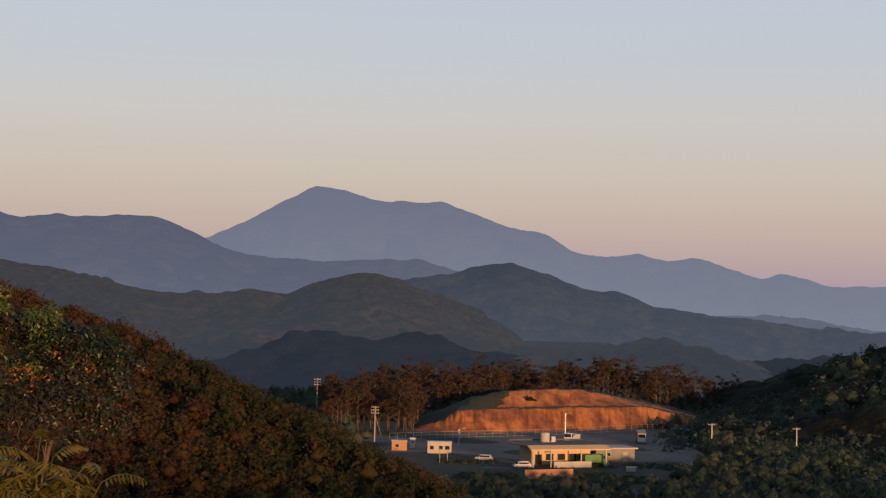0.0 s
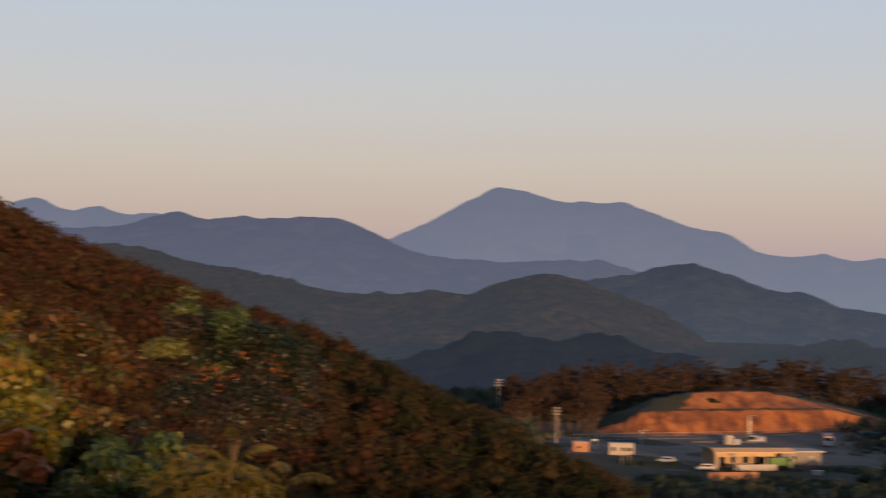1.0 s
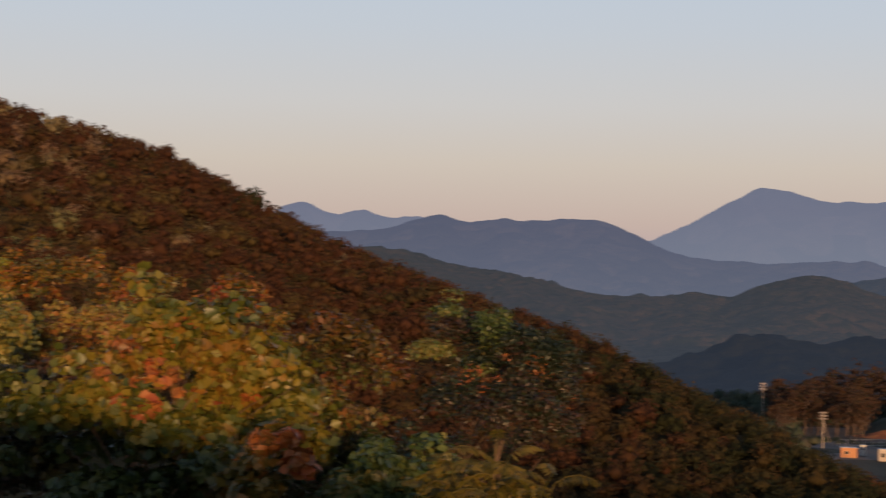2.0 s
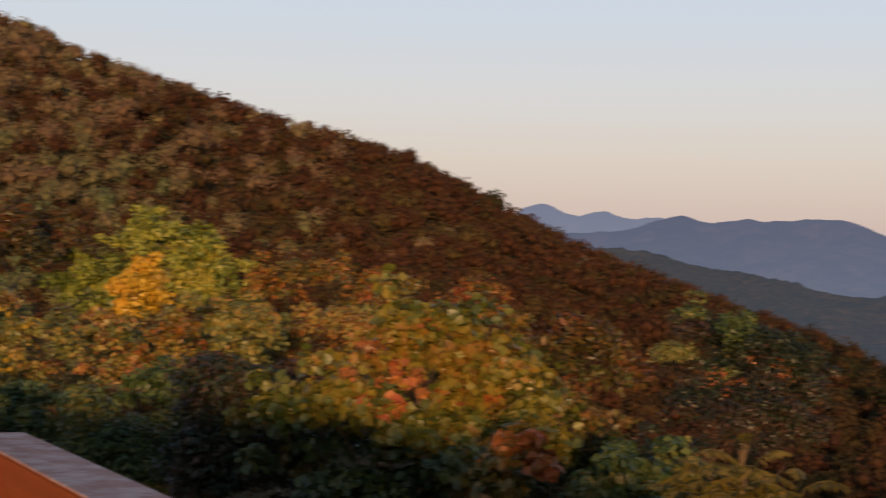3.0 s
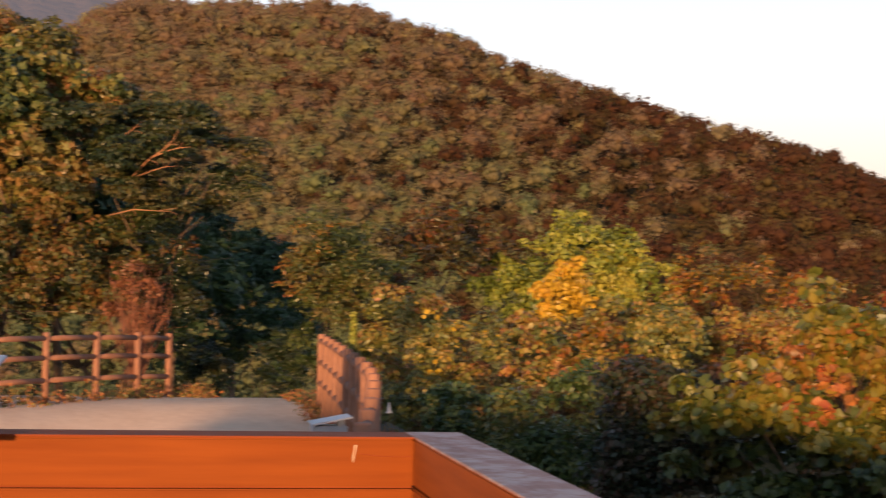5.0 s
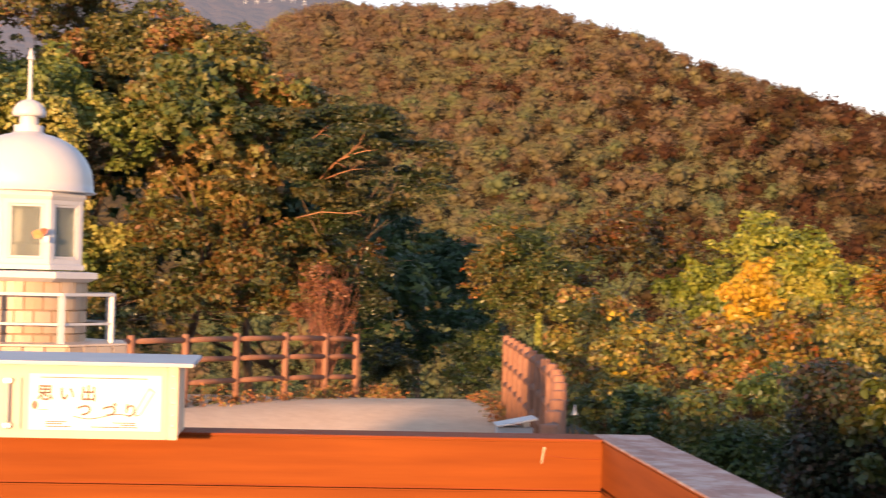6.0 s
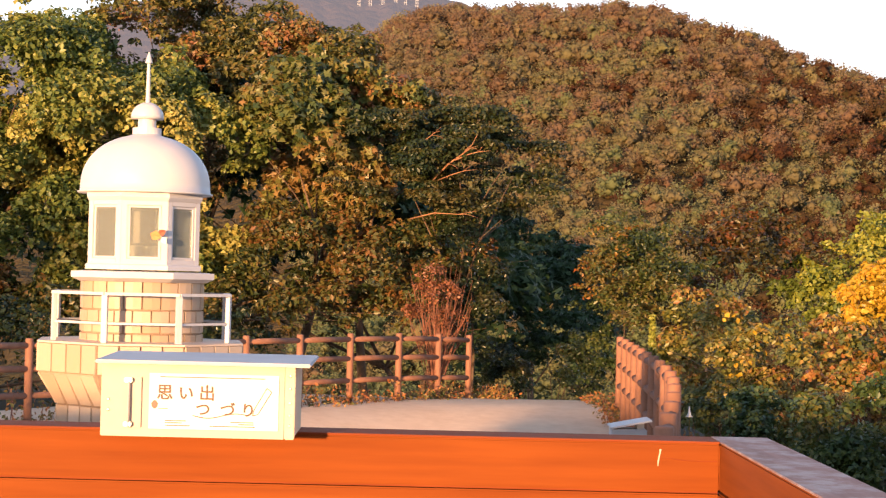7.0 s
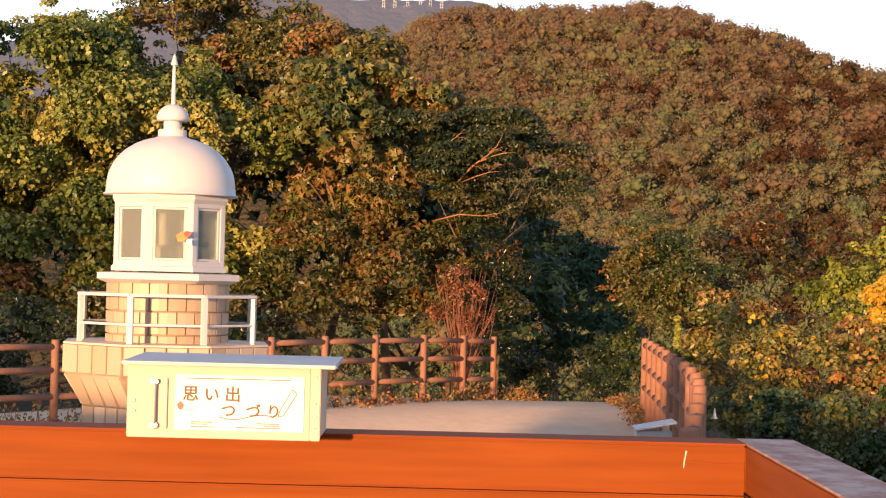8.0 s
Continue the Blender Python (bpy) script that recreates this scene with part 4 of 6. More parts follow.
    part("lamp_housing", lathe_bm(bm_new(), [(0.13, 2.20), (0.13, 2.36), (0.075, 2.38), (0.075, 2.60), (0.12, 2.62), (0.12, 2.73)], 20), CREAM, ob, "cream lamp housing behind the panes")
    # dome, knob and spike
    prof = [(0.455, 2.712), (0.458, 2.722), (0.442, 2.726), (0.438, 2.775)]
    prof += [(0.438 * math.cos(a_) ** 0.92, 2.775 + 0.345 * math.sin(a_)) for a_ in np.linspace(0.1, 1.33, 12)]
    part("dome", lathe_bm(bm_new(), prof + [(0.09, 3.125)], 48), WHITE, ob, "smooth white metal dome", True)
    part("neck", lathe_bm(bm_new(), [(0.098, 3.10), (0.098, 3.165), (0.062, 3.168), (0.062, 3.235)], 24), WHITE, ob)
    kn = [(0.05, 3.225), (0.110, 3.228), (0.111, 3.245)] + [(0.110 * math.cos(a_), 3.245 + 0.098 * math.sin(a_)) for a_ in np.linspace(0.15, 1.45, 8)]
    part("knob", lathe_bm(bm_new(), kn, 28), WHITE, ob, "", True)
    part("spike", lathe_bm(bm_new(), [(0.016, 3.33), (0.011, 3.61), (0.026, 3.612), (0.004, 3.69)], 12), WHITE, ob, "thin spike with an arrow tip")


TILE = material("sunlit_beige_tile", lambda n, l, p: None)


def tile_nodes():
    n, l = TILE.node_tree.nodes, TILE.node_tree.links
    p = n["Principled BSDF"]
    info = n.new("ShaderNodeObjectInfo")
    r = ramp(n, spread([(0.40, 0.29, 0.20), (0.47, 0.35, 0.255), (0.53, 0.41, 0.31), (0.43, 0.32, 0.235)]))
    t = noise_node(n, l, 18.0, 5)
    l.new(info.outputs["Random"], r.inputs[0])
    col = mix(n, l, "MULTIPLY", 0.5, r.outputs[0], t.outputs[1])
    l.new(mix(n, l, "MIX", 0.25, r.outputs[0], col), p.inputs["Base Color"])
    p.inputs["Roughness"].default_value = 0.5
    bump(n, l, p, t.outputs[0], 0.15, 0.002)


tile_nodes()
build_lighthouse()


def build_leaf_spray():
    """Dry leaves caught on the lantern."""
    ob = thing("dry_leaves", "dry orange and red leaves caught on the lantern window", "leaf", at=(LX + 0.162, LY - 0.395, 2.425))
    for (x, z, s, rot, mat, lab) in ((-0.025, 0.0, 0.075, 20, DRIED, "orange leaf"), (0.015, 0.02, 0.055, -30, DRIEDRED, "red leaf"), (0.03, -0.03, 0.05, 60, PAPER, "pale underside")):
        bm = bm_new()
        v, f = LEAF_SHAPES["broad"]
        vs = [bm.verts.new(Vector(q) * s) for q in v]
        for q in f:
            bm.faces.new([vs[i] for i in q])
        ext = bmesh.ops.extrude_face_region(bm, geom=bm.faces[:])
        bmesh.ops.translate(bm, vec=(0, 0, 0.003), verts=[q for q in ext["geom"] if isinstance(q, bmesh.types.BMVert)])
        o = part("leaf", bm, mat, ob, lab)
        o.matrix_basis = pose(x, 0, z, 90, rot, 0)


build_leaf_spray()


# ---- log-style fences ----
def build_fence(name, label, places, height, rails, rail_r, post_r, level=None):
    ob = thing(name, label, "fence", at=(*places[0], float(ground_z(np.array(places[0][0]), np.array(places[0][1])))))
    o = Vector(ob.location)
    tops = []
    bmp = lathe_bm(bm_new(), [(post_r, -0.6), (post_r, height - 0.02), (post_r * 0.9, height - 0.004), (post_r * 0.5, height)], 12)
    me = None
    for i, (x, y) in enumerate(places):
        z = float(ground_z(np.array(x), np.array(y))) if level is None else level
        if me is None:
            p = part("post", bmp, LOG, ob, "", True)
            me = p.data
        else:
            p = new("post", me)
            p.parent = ob
        p.matrix_basis = Matrix.Translation(Vector((x, y, z)) - o) @ Matrix.Rotation(i * 1.3, 4, "Z")
        tops.append(Vector((x, y, z)) - o)
    for a_, b_ in zip(tops, tops[1:]):
        for k in rails:
            dz = Vector((0, 0, k))
            mid = (a_ + b_) / 2 + dz + Vector((0, 0, 0.006))
            part("rail", tube_bm(bm_new(), [a_ + dz, mid, b_ + dz], [rail_r, rail_r * 1.04, rail_r], 8), LOG, ob, "", True)
    return ob


left_posts = [(-9.9, 21.6), (-8.9, 22.8), (-7.85, 24.0), (-6.8, 25.1), (-5.78, 26.25), (-4.8, 27.4), (-3.83, 28.5), (-2.87, 29.6), (-2.04, 30.75), (-1.2, 31.9), (-0.33, 33.0), (0.43, 34.1), (1.05, 35.0)]
build_fence("log_fence", "red-brown log-style fence with three rails beside the path", left_posts, 1.31, (0.45, 0.85, 1.20), 0.048, 0.062)
# the second fence runs out beside the deck and bends with the path: distance and bearing of its posts
right_posts = [(d * math.sin(radians(q)), d * math.cos(radians(q))) for d, q in
               [(12.3 + 1.3 * k, 8.12 + 0.30 * math.sin(k * 0.42) - 0.0118 * max(0, k - 5) ** 2.1) for k in range(16)]]
build_fence("path_fence", "brown log-style fence beside the path, its foot in shade", right_posts, 1.82, (0.93, 1.30, 1.69), 0.052, 0.07, -0.62)


def build_stand():
    """A low slanted notice stand by the path."""
    z = float(ground_z(np.array(2.38), np.array(20.0)))
    ob = thing("notice_stand", "low white slanted notice stand beside the path", "sign", at=(2.43, 20.0, z))
    top = 0.585 - z
    part("body", box_bm(bm_new(), -0.19, 0.21, -0.16, 0.16, 0, top - 0.06, 0.01), GREYTOP, ob, "grey-white metal body")
    lid = part("panel", box_bm(bm_new(), -0.24, 0.23, -0.22, 0.22, -0.008, 0.012, 0.004), WHITE, ob, "thin white slanted panel")
    lid.matrix_basis = pose(0.03, 0, top, 1, -11, 0)
    part("support", box_bm(bm_new(), 0.10, 0.18, -0.12, 0.12, top - 0.065, top + 0.002), GREYTOP, ob)


build_stand()


# ---- trees and shrubs ----
def plant(name, label, category, env, mat, seed, clumps, rad, per, size, shape="small", thick=0.09, bark=BARK, base=None, extra=(), **kw):
    """A tree or shrub: trunk and limbs under a crown of separate leaves in uneven clumps."""
    rng = np.random.default_rng(seed)
    if base is None:
        low = min(env, key=lambda q: q[2])
        base = (low[0], low[1])
    z = float(ground_z(np.array(base[0]), np.array(base[1])))
    ob = thing(name, label, category, at=(base[0], base[1], z))
    crown("crown", rng, env, clumps, rad, per, size, shape, mat, ob, **kw)
    for nm, e2, m2, c2, r2, p2, s2, sh2, lab in extra:
        crown(nm, rng, e2, c2, r2, p2, s2, sh2, m2, ob, lab)
    limbs("trunk", rng, (base[0], base[1], z), [q[:3] for q in env], thick, bark, ob)
    return ob


def feathery_shrub(base, top, seed=37):
    """A low shrub of arching fronds, each with paired narrow leaflets along its stalk."""
    rng = np.random.default_rng(seed)
    z = float(ground_z(np.array(base[0]), np.array(base[1])))
    ob = thing("feathery_shrub", "low yellow-green shrub with feathery compound leaves", "shrub", at=(*base, z))
    stalks, verts, faces = bm_new(), [], []
    for k in range(150):
        a_ = rng.random() * 2 * math.pi
        out = Vector((math.cos(a_), math.sin(a_), 0))
        side = Vector((-out.y, out.x, 0))
        o = Vector((rng.normal() * 0.10, rng.normal() * 0.10, top - z + rng.normal() * 0.06 - 0.05))
        ln, lift = 0.09 + 0.08 * rng.random(), 0.5 + 0.5 * rng.random()
        line = [o + out * ln * q + Vector((0, 0, ln * (lift * q - 0.75 * q * q))) for q in np.linspace(0, 1, 12)]
        tube_bm(stalks, [(o.x * 0.3, o.y * 0.3, o.z - 0.35), *line[::3], line[-1]], [0.003, 0.0022, 0.0018, 0.0014, 0.001, 0.0006], 4)
        for q, p in enumerate(line[1:], 1):
            w = ln * 0.34 * math.sin(math.pi * (0.18 + 0.72 * q / 12))
            for sgn in (-1, 1):
                tip = p + side * sgn * w * 0.85 + out * 0.3 * w + Vector((0, 0, -0.55 * w + rng.normal() * 0.005))
                mid = (p + tip) / 2
                wide = out * 0.0035 + Vector((0, 0, 0.004))
                i = len(verts)
                verts += [p, mid - wide, tip, mid + wide]
                faces += [(i, i + 1, i + 2), (i, i + 2, i + 3)]
    for k in range(5):
        foot = Vector((rng.normal() * 0.05, rng.normal() * 0.05, -0.1))
        tube_bm(stalks, [foot, foot * 0.5 + Vector((rng.normal() * 0.04, rng.normal() * 0.04, (top - z) * 0.5)), (rng.normal() * 0.06, rng.normal() * 0.06, top - z - 0.1)], [0.010, 0.008, 0.004], 5)
    part("stem_tangle", stalks, FEATHER, ob)
    o = new("foliage", mesh_from("foliage", verts, faces, [FEATHER]))
    o.parent = ob
    crown("lower_leaves", rng, [(base[0], base[1], top - 0.25, 0.22, 0.22, 0.20), (base[0] - 0.12, base[1], top - 0.55, 0.3, 0.25, 0.28)], 110, 0.07, 24, 0.04, "small", FEATHER, ob)


TREE = "tree"
BRONZE = leaf_material("bronze_green_leaves", [(0.052, 0.063, 0.021), (0.098, 0.103, 0.028), (0.161, 0.138, 0.039), (0.218, 0.144, 0.046), (0.230, 0.103, 0.040)], 0.6)
VINE = leaf_material("yellowing_vine_leaves", [(0.051, 0.070, 0.014), (0.093, 0.102, 0.016), (0.151, 0.134, 0.021), (0.196, 0.146, 0.021), (0.205, 0.109, 0.018)], 1.2)
DARKBROWN = leaf_material("dark_mixed_leaves", [(0.014, 0.024, 0.014), (0.024, 0.038, 0.017), (0.048, 0.038, 0.021), (0.066, 0.033, 0.021)], 0.9)
TURNING = leaf_material("green_and_rust_leaves", [(0.029, 0.031, 0.009), (0.053, 0.044, 0.011), (0.089, 0.054, 0.013), (0.127, 0.046, 0.013)], 1.1)
FEATHER = leaf_material("feathery_olive_leaves", [(0.039, 0.041, 0.007), (0.076, 0.068, 0.011), (0.121, 0.095, 0.016), (0.158, 0.105, 0.021)], 0.9)
HEDGE = leaf_material("green_hedge_leaves", [(0.024, 0.040, 0.011), (0.048, 0.068, 0.016), (0.084, 0.096, 0.022), (0.128, 0.092, 0.026)], 0.8, 0.4)
GLOSSY = leaf_material("glossy_evergreen_leaves", [(0.012, 0.022, 0.010), (0.022, 0.038, 0.014), (0.040, 0.050, 0.018), (0.06, 0.052, 0.02)], 0.7, 0.3)
A_ = [(-8.8, 38.0, 5.75, 1.5, 1.47, 1.9), (-9.0, 37.4, 2.72, 1.74, 1.56, 1.99), (-10.6, 38.5, 4.4, 1.6, 1.5, 2.2), (-7.3, 39.2, 6.3, 1.3, 1.1, 1.4), (-7.9, 40.2, 5.6, 1.3, 1.0, 1.2), (-10.3, 37.3, 2.4, 1.5, 1.2, 1.8), (-8.4, 40.6, 6.7, 1.2, 1.0, 1.1), (-9.3, 38.6, 6.75, 1.2, 1.0, 1.0)]
plant("vine_covered_tree", "tall tree smothered in green kudzu leaves", TREE, A_, KUDZU, 11, 1250, 0.31, 58, 0.118, "kite", 0.16, droop=0.5, lobes=24)
B_ = [(-6.3, 42.5, 7.4, 1.8, 1.62, 1.8), (-4.9, 42.7, 7.7, 1.39, 1.25, 1.66), (-3.9, 42.5, 7.4, 1.4, 1.1, 1.4), (-7.5, 42.6, 6.4, 1.2, 1.0, 1.1), (-7.0, 42.2, 7.4, 1.1, 1.0, 1.0), (-5.9, 42.6, 8.2, 1.4, 1.0, 1.2), (-5.4, 42.4, 5.2, 2.0, 1.6, 1.6)]
plant("olive_tree", "tall tree with olive and bronze autumn foliage", TREE, B_, BRONZE, 12, 900, 0.30, 34, 0.14, "small", 0.16, lobes=16)
C_ = [(-6.5, 37.4, 4.11, 2.08, 1.88, 1.84), (-6.4, 38.4, 5.8, 1.4, 1.2, 1.2), (-4.8, 38.2, 4.5, 1.4, 1.2, 1.5), (-6.2, 37.8, 1.95, 2.0, 1.6, 1.23)]
plant("vine_covered_tree", "broad tree hung with green kudzu, sunlit", TREE, C_, KUDZU, 13, 1150, 0.31, 58, 0.118, "kite", 0.15, droop=0.5, lobes=24)
# Near-black leaves chosen here to stand in for shade under the trees.
plant("dark_shrub", "dark green shrubs behind the log fence, shade put into their leaf colour", "shrub", [(-9.0, 28.2, 0.3, 1.4, 0.8, 1.0), (-7.0, 30.3, 0.3, 1.3, 0.8, 1.0), (-5.2, 32.4, 0.3, 1.2, 0.7, 0.9), (-3.6, 34.0, 0.3, 1.0, 0.7, 0.8)], GLOSSY, 55, 260, 0.3, 44, 0.11, "small", 0.05)
D_ = [(-2.7, 38.4, 4.51, 1.49, 1.34, 1.86), (-1.8, 40.0, 5.95, 1.16, 1.05, 1.2), (-1.0, 39.6, 5.7, 1.0, 0.9, 0.9)]
plant("walnut_tree", "leafy green tree with drooping compound leaves", TREE, D_, WALNUT, 14, 480, 0.30, 32, 0.18, "spray", 0.13, droop=0.5, lobes=16)
E_ = [(0.7, 37.5, 5.05, 1.57, 1.42, 0.75), (2.0, 38.0, 4.40, 1.1, 0.99, 0.6), (-0.1, 37.0, 3.77, 1.31, 1.18, 0.8), (1.4, 38.0, 3.6, 1.1, 0.99, 0.5)]
silk = plant("silk_tree", "spreading dark green tree with bare orange-lit limbs", TREE, E_, SILK, 15, 300, 0.40, 120, 0.10, "small", 0.08, BARK, base=(0.2, 38.5), flat=0.35, lobes=10)
D2 = [(-2.2, 41.0, 6.3, 1.5, 1.3, 1.4), (-3.3, 41.0, 6.4, 1.4, 1.2, 1.4), (-0.6, 40.0, 5.2, 1.2, 1.0, 1.2), (-1.4, 40.5, 5.9, 1.1, 1.0, 1.1)]
plant("olive_tree", "tree with bronze-green foliage behind the thicket", TREE, D2, BRONZE, 17, 720, 0.28, 32, 0.14, "small", 0.13, lobes=16)
def bare_limbs():
    """Leafless outer limbs of the silk tree, the sun's orange put into their bark colour."""
    rng = np.random.default_rng(81)
    bm = bm_new()
    o = Vector(silk.location)
    for line, thick in ((((0.2, 37.0, 4.15), (0.56, 36.3, 4.54), (0.86, 36.1, 4.75), (1.05, 36.1, 4.95), (1.17, 36.1, 5.2)), 0.026),
                        (((0.7, 36.2, 4.62), (0.98, 36.1, 4.74), (1.2, 36.05, 4.80), (1.43, 36.0, 4.82)), 0.017),
                        (((0.3, 36.8, 4.2), (0.62, 36.2, 4.31), (0.9, 36.1, 4.40), (1.15, 36.1, 4.43)), 0.016),
                        (((-0.2, 36.8, 3.4), (0.3, 36.3, 3.52), (0.8, 36.2, 3.5), (1.2, 36.1, 3.58)), 0.018),
                        (((-0.1, 36.9, 4.8), (0.1, 36.3, 5.05), (0.2, 36.2, 5.12), (0.4, 36.1, 5.3)), 0.014)):
        pts = [Vector(q) - o for q in line]
        tube_bm(bm, pts, [thick * (1 - 0.8 * k / (len(pts) - 1)) for k in range(len(pts))], 6)
        for _ in range(3):
            k = int(rng.integers(1, len(pts) - 1))
            tip = pts[k] + Vector((0.1 + rng.normal() * 0.16, -0.08, rng.normal() * 0.15))
            tube_bm(bm, [pts[k], (pts[k] + tip) / 2 + Vector((0, 0, 0.03)), tip], [thick * 0.35, thick * 0.25, thick * 0.1], 5)
    part("bare_limb_spray", bm, SUNLIT_BARK, silk, "bare sunlit orange limbs", True)


bare_limbs()
F_ = [(-2.6, 36.9, 2.16, 1.43, 1.29, 1.19), (-1.1, 37.0, 2.43, 1.19, 1.07, 1.19), (-3.3, 36.4, 1.2, 1.3, 1.17, 0.59), (-1.6, 36.5, 1.24, 1.3, 1.17, 0.53), (-4.9, 36.2, 1.0, 1.2, 1.0, 0.6), (-7.4, 36.2, 0.9, 1.3, 1.0, 0.9), (-9.6, 36.2, 1.0, 1.4, 1.0, 1.1), (-0.2, 37.2, 1.6, 1.0, 0.8, 1.5), (0.6, 38.0, 2.6, 0.9, 0.7, 1.0)]
plant("thicket", "tangled olive thicket behind the fence", "shrub", F_, THICKET, 16, 900, 0.26, 32, 0.13, "small", 0.07, lobes=12)
H_ = [(1.12, 37.0, 2.37, 0.55, 0.54, 0.95), (1.2, 37.0, 1.06, 0.6, 0.54, 1.07)]
plant("glossy_shrub", "dark glossy evergreen shrub at the path edge", "shrub", H_, GLOSSY, 18, 110, 0.26, 50, 0.085, "small", 0.05)
G2 = [(3.8, 59.9, 2.3, 2.4, 1.92, 1.5), (3.8, 55.9, 1.07, 2.1, 1.63, 1.63), (2.9, 49.9, -0.11, 1.7, 1.31, 1.6), (4.5, 49.8, -0.07, 1.3, 0.87, 1.5)]
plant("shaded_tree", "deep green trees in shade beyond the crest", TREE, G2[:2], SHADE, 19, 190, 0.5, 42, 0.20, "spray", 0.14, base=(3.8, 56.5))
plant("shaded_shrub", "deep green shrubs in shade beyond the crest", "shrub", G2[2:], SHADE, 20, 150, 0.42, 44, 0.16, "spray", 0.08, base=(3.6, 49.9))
plant("glossy_shrub", "dark glossy evergreen shrubs just beyond the crest", "shrub", [(2.0, 39.5, -0.2, 0.5, 0.5, 0.7), (3.65, 39.8, -0.1, 0.45, 0.5, 0.7)], GLOSSY, 56, 220, 0.22, 40, 0.085, "small", 0.04)
I_ = [(4.4, 34.7, 2.21, 1.02, 0.91, 0.9), (4.1, 35.8, 1.05, 0.58, 0.52, 1.05), (4.9, 33.6, 1.58, 0.66, 0.59, 0.99)]
plant("hedge_shrub", "tall clipped-looking shrub, green leaves browned at the top", "shrub", I_, HEDGE, 21, 230, 0.25, 66, 0.09, "small", 0.02,
      extra=[("browned_top", [(4.4, 34.6, 2.55, 0.95, 0.85, 0.6), (4.0, 35.5, 1.4, 0.5, 0.45, 0.9)], AUTUMN, 36, 0.2, 34, 0.08, "small", "browned outer leaves")])
# Added dark backing, so the gaps between boughs read as deep shade.
plant("rear_thicket", "dark thicket added behind the roadside trees as backing for shaded gaps", "shrub", [(-10.0, 44.5, 3.4, 2.6, 1.0, 3.3), (-6.2, 44.5, 4.2, 2.6, 1.0, 3.4), (-2.7, 44.0, 3.4, 2.4, 1.0, 3.2), (0.3, 43.0, 1.8, 1.6, 0.9, 2.4), (1.3, 42.4, 1.2, 0.9, 0.8, 2.2)], SHADE, 41, 330, 0.9, 42, 0.30, "spray", 0.1)
J_ = [(6.4, 37.5, 2.5, 1.35, 1.21, 0.86), (8.0, 40.2, 2.94, 1.19, 1.07, 0.6), (6.0, 36.0, 1.2, 1.2, 1.0, 0.9)]
plant("olive_shrub", "mixed olive and orange shrubs", "shrub", J_, TURNING, 22, 190, 0.32, 46, 0.12, "small", 0.07)
plant("olive_shrub", "round olive shrub by the fence", "shrub", [(4.7, 28.6, 1.32, 0.65, 0.59, 0.56), (4.6, 28.3, 0.6, 0.7, 0.6, 0.7)], OLIVE, 23, 90, 0.24, 50, 0.10, "small", 0.04)
plant("lime_tree", "small bright yellow-green broadleaf tree", TREE, [(10.8, 40.5, 2.45, 1.49, 1.34, 0.75), (9.0, 38.9, 1.75, 1.0, 0.9, 0.77), (12.5, 40.0, 2.1, 0.9, 0.8, 0.68), (10.2, 39.6, 1.6, 1.4, 1.0, 0.7), (11.7, 39.8, 1.5, 1.3, 1.0, 0.7)], LIME, 24, 260, 0.33, 72, 0.117, "kite", 0.09)
plant("golden_tree", "small golden-yellow autumn tree", TREE, [(7.15, 27.5, 2.12, 0.24, 0.24, 0.36), (7.02, 27.4, 1.75, 0.36, 0.3, 0.42), (6.75, 27.3, 1.38, 0.26, 0.24, 0.34)], GOLD, 25, 120, 0.15, 40, 0.09, "kite", 0.04,
      extra=[("orange_lower_leaves", [(6.68, 27.2, 1.2, 0.26, 0.22, 0.26)], RED, 26, 0.13, 26, 0.09, "kite", "orange lower leaves")])
plant("orange_shrub", "orange-brown autumn shrubs on the slope", "shrub", [(13.1, 35.7, 1.9, 1.47, 1.32, 0.55), (14.4, 34.1, 1.7, 1.31, 1.18, 0.54), (15.8, 33.4, 1.5, 1.07, 0.97, 0.48), (14.0, 34.0, 0.6, 1.8, 1.2, 0.7)], AUTUMN, 26, 230, 0.3, 46, 0.12, "small", 0.08)
plant("yellowing_shrub", "leafy shrub with scattered yellow leaves", "shrub", [(4.7, 23.5, 1.11, 0.62, 0.56, 0.5), (4.5, 26.6, 1.21, 0.52, 0.47, 0.61), (4.6, 24.5, 0.5, 0.7, 0.9, 0.6)], OLIVE, 27, 130, 0.23, 72, 0.074, "kite", 0.04,
      extra=[("yellow_leaves", [(4.7, 23.3, 1.15, 0.6, 0.5, 0.5)], GOLD, 8, 0.25, 5, 0.075, "broad", "scattered yellow leaves")])
plant("yellowing_shrub", "olive shrub with rusty leaves", "shrub", [(6.2, 24.2, 1.09, 0.73, 0.65, 0.48), (7.2, 23.9, 1.04, 0.89, 0.8, 0.48), (6.6, 23.6, 0.5, 1.1, 0.8, 0.5)], OLIVE, 28, 170, 0.25, 72, 0.086, "kite", 0.05,
      extra=[("rusty_leaves", [(6.9, 23.6, 1.05, 0.9, 0.6, 0.45)], AUTUMN, 26, 0.2, 24, 0.078, "kite", "rust-orange leaves")])
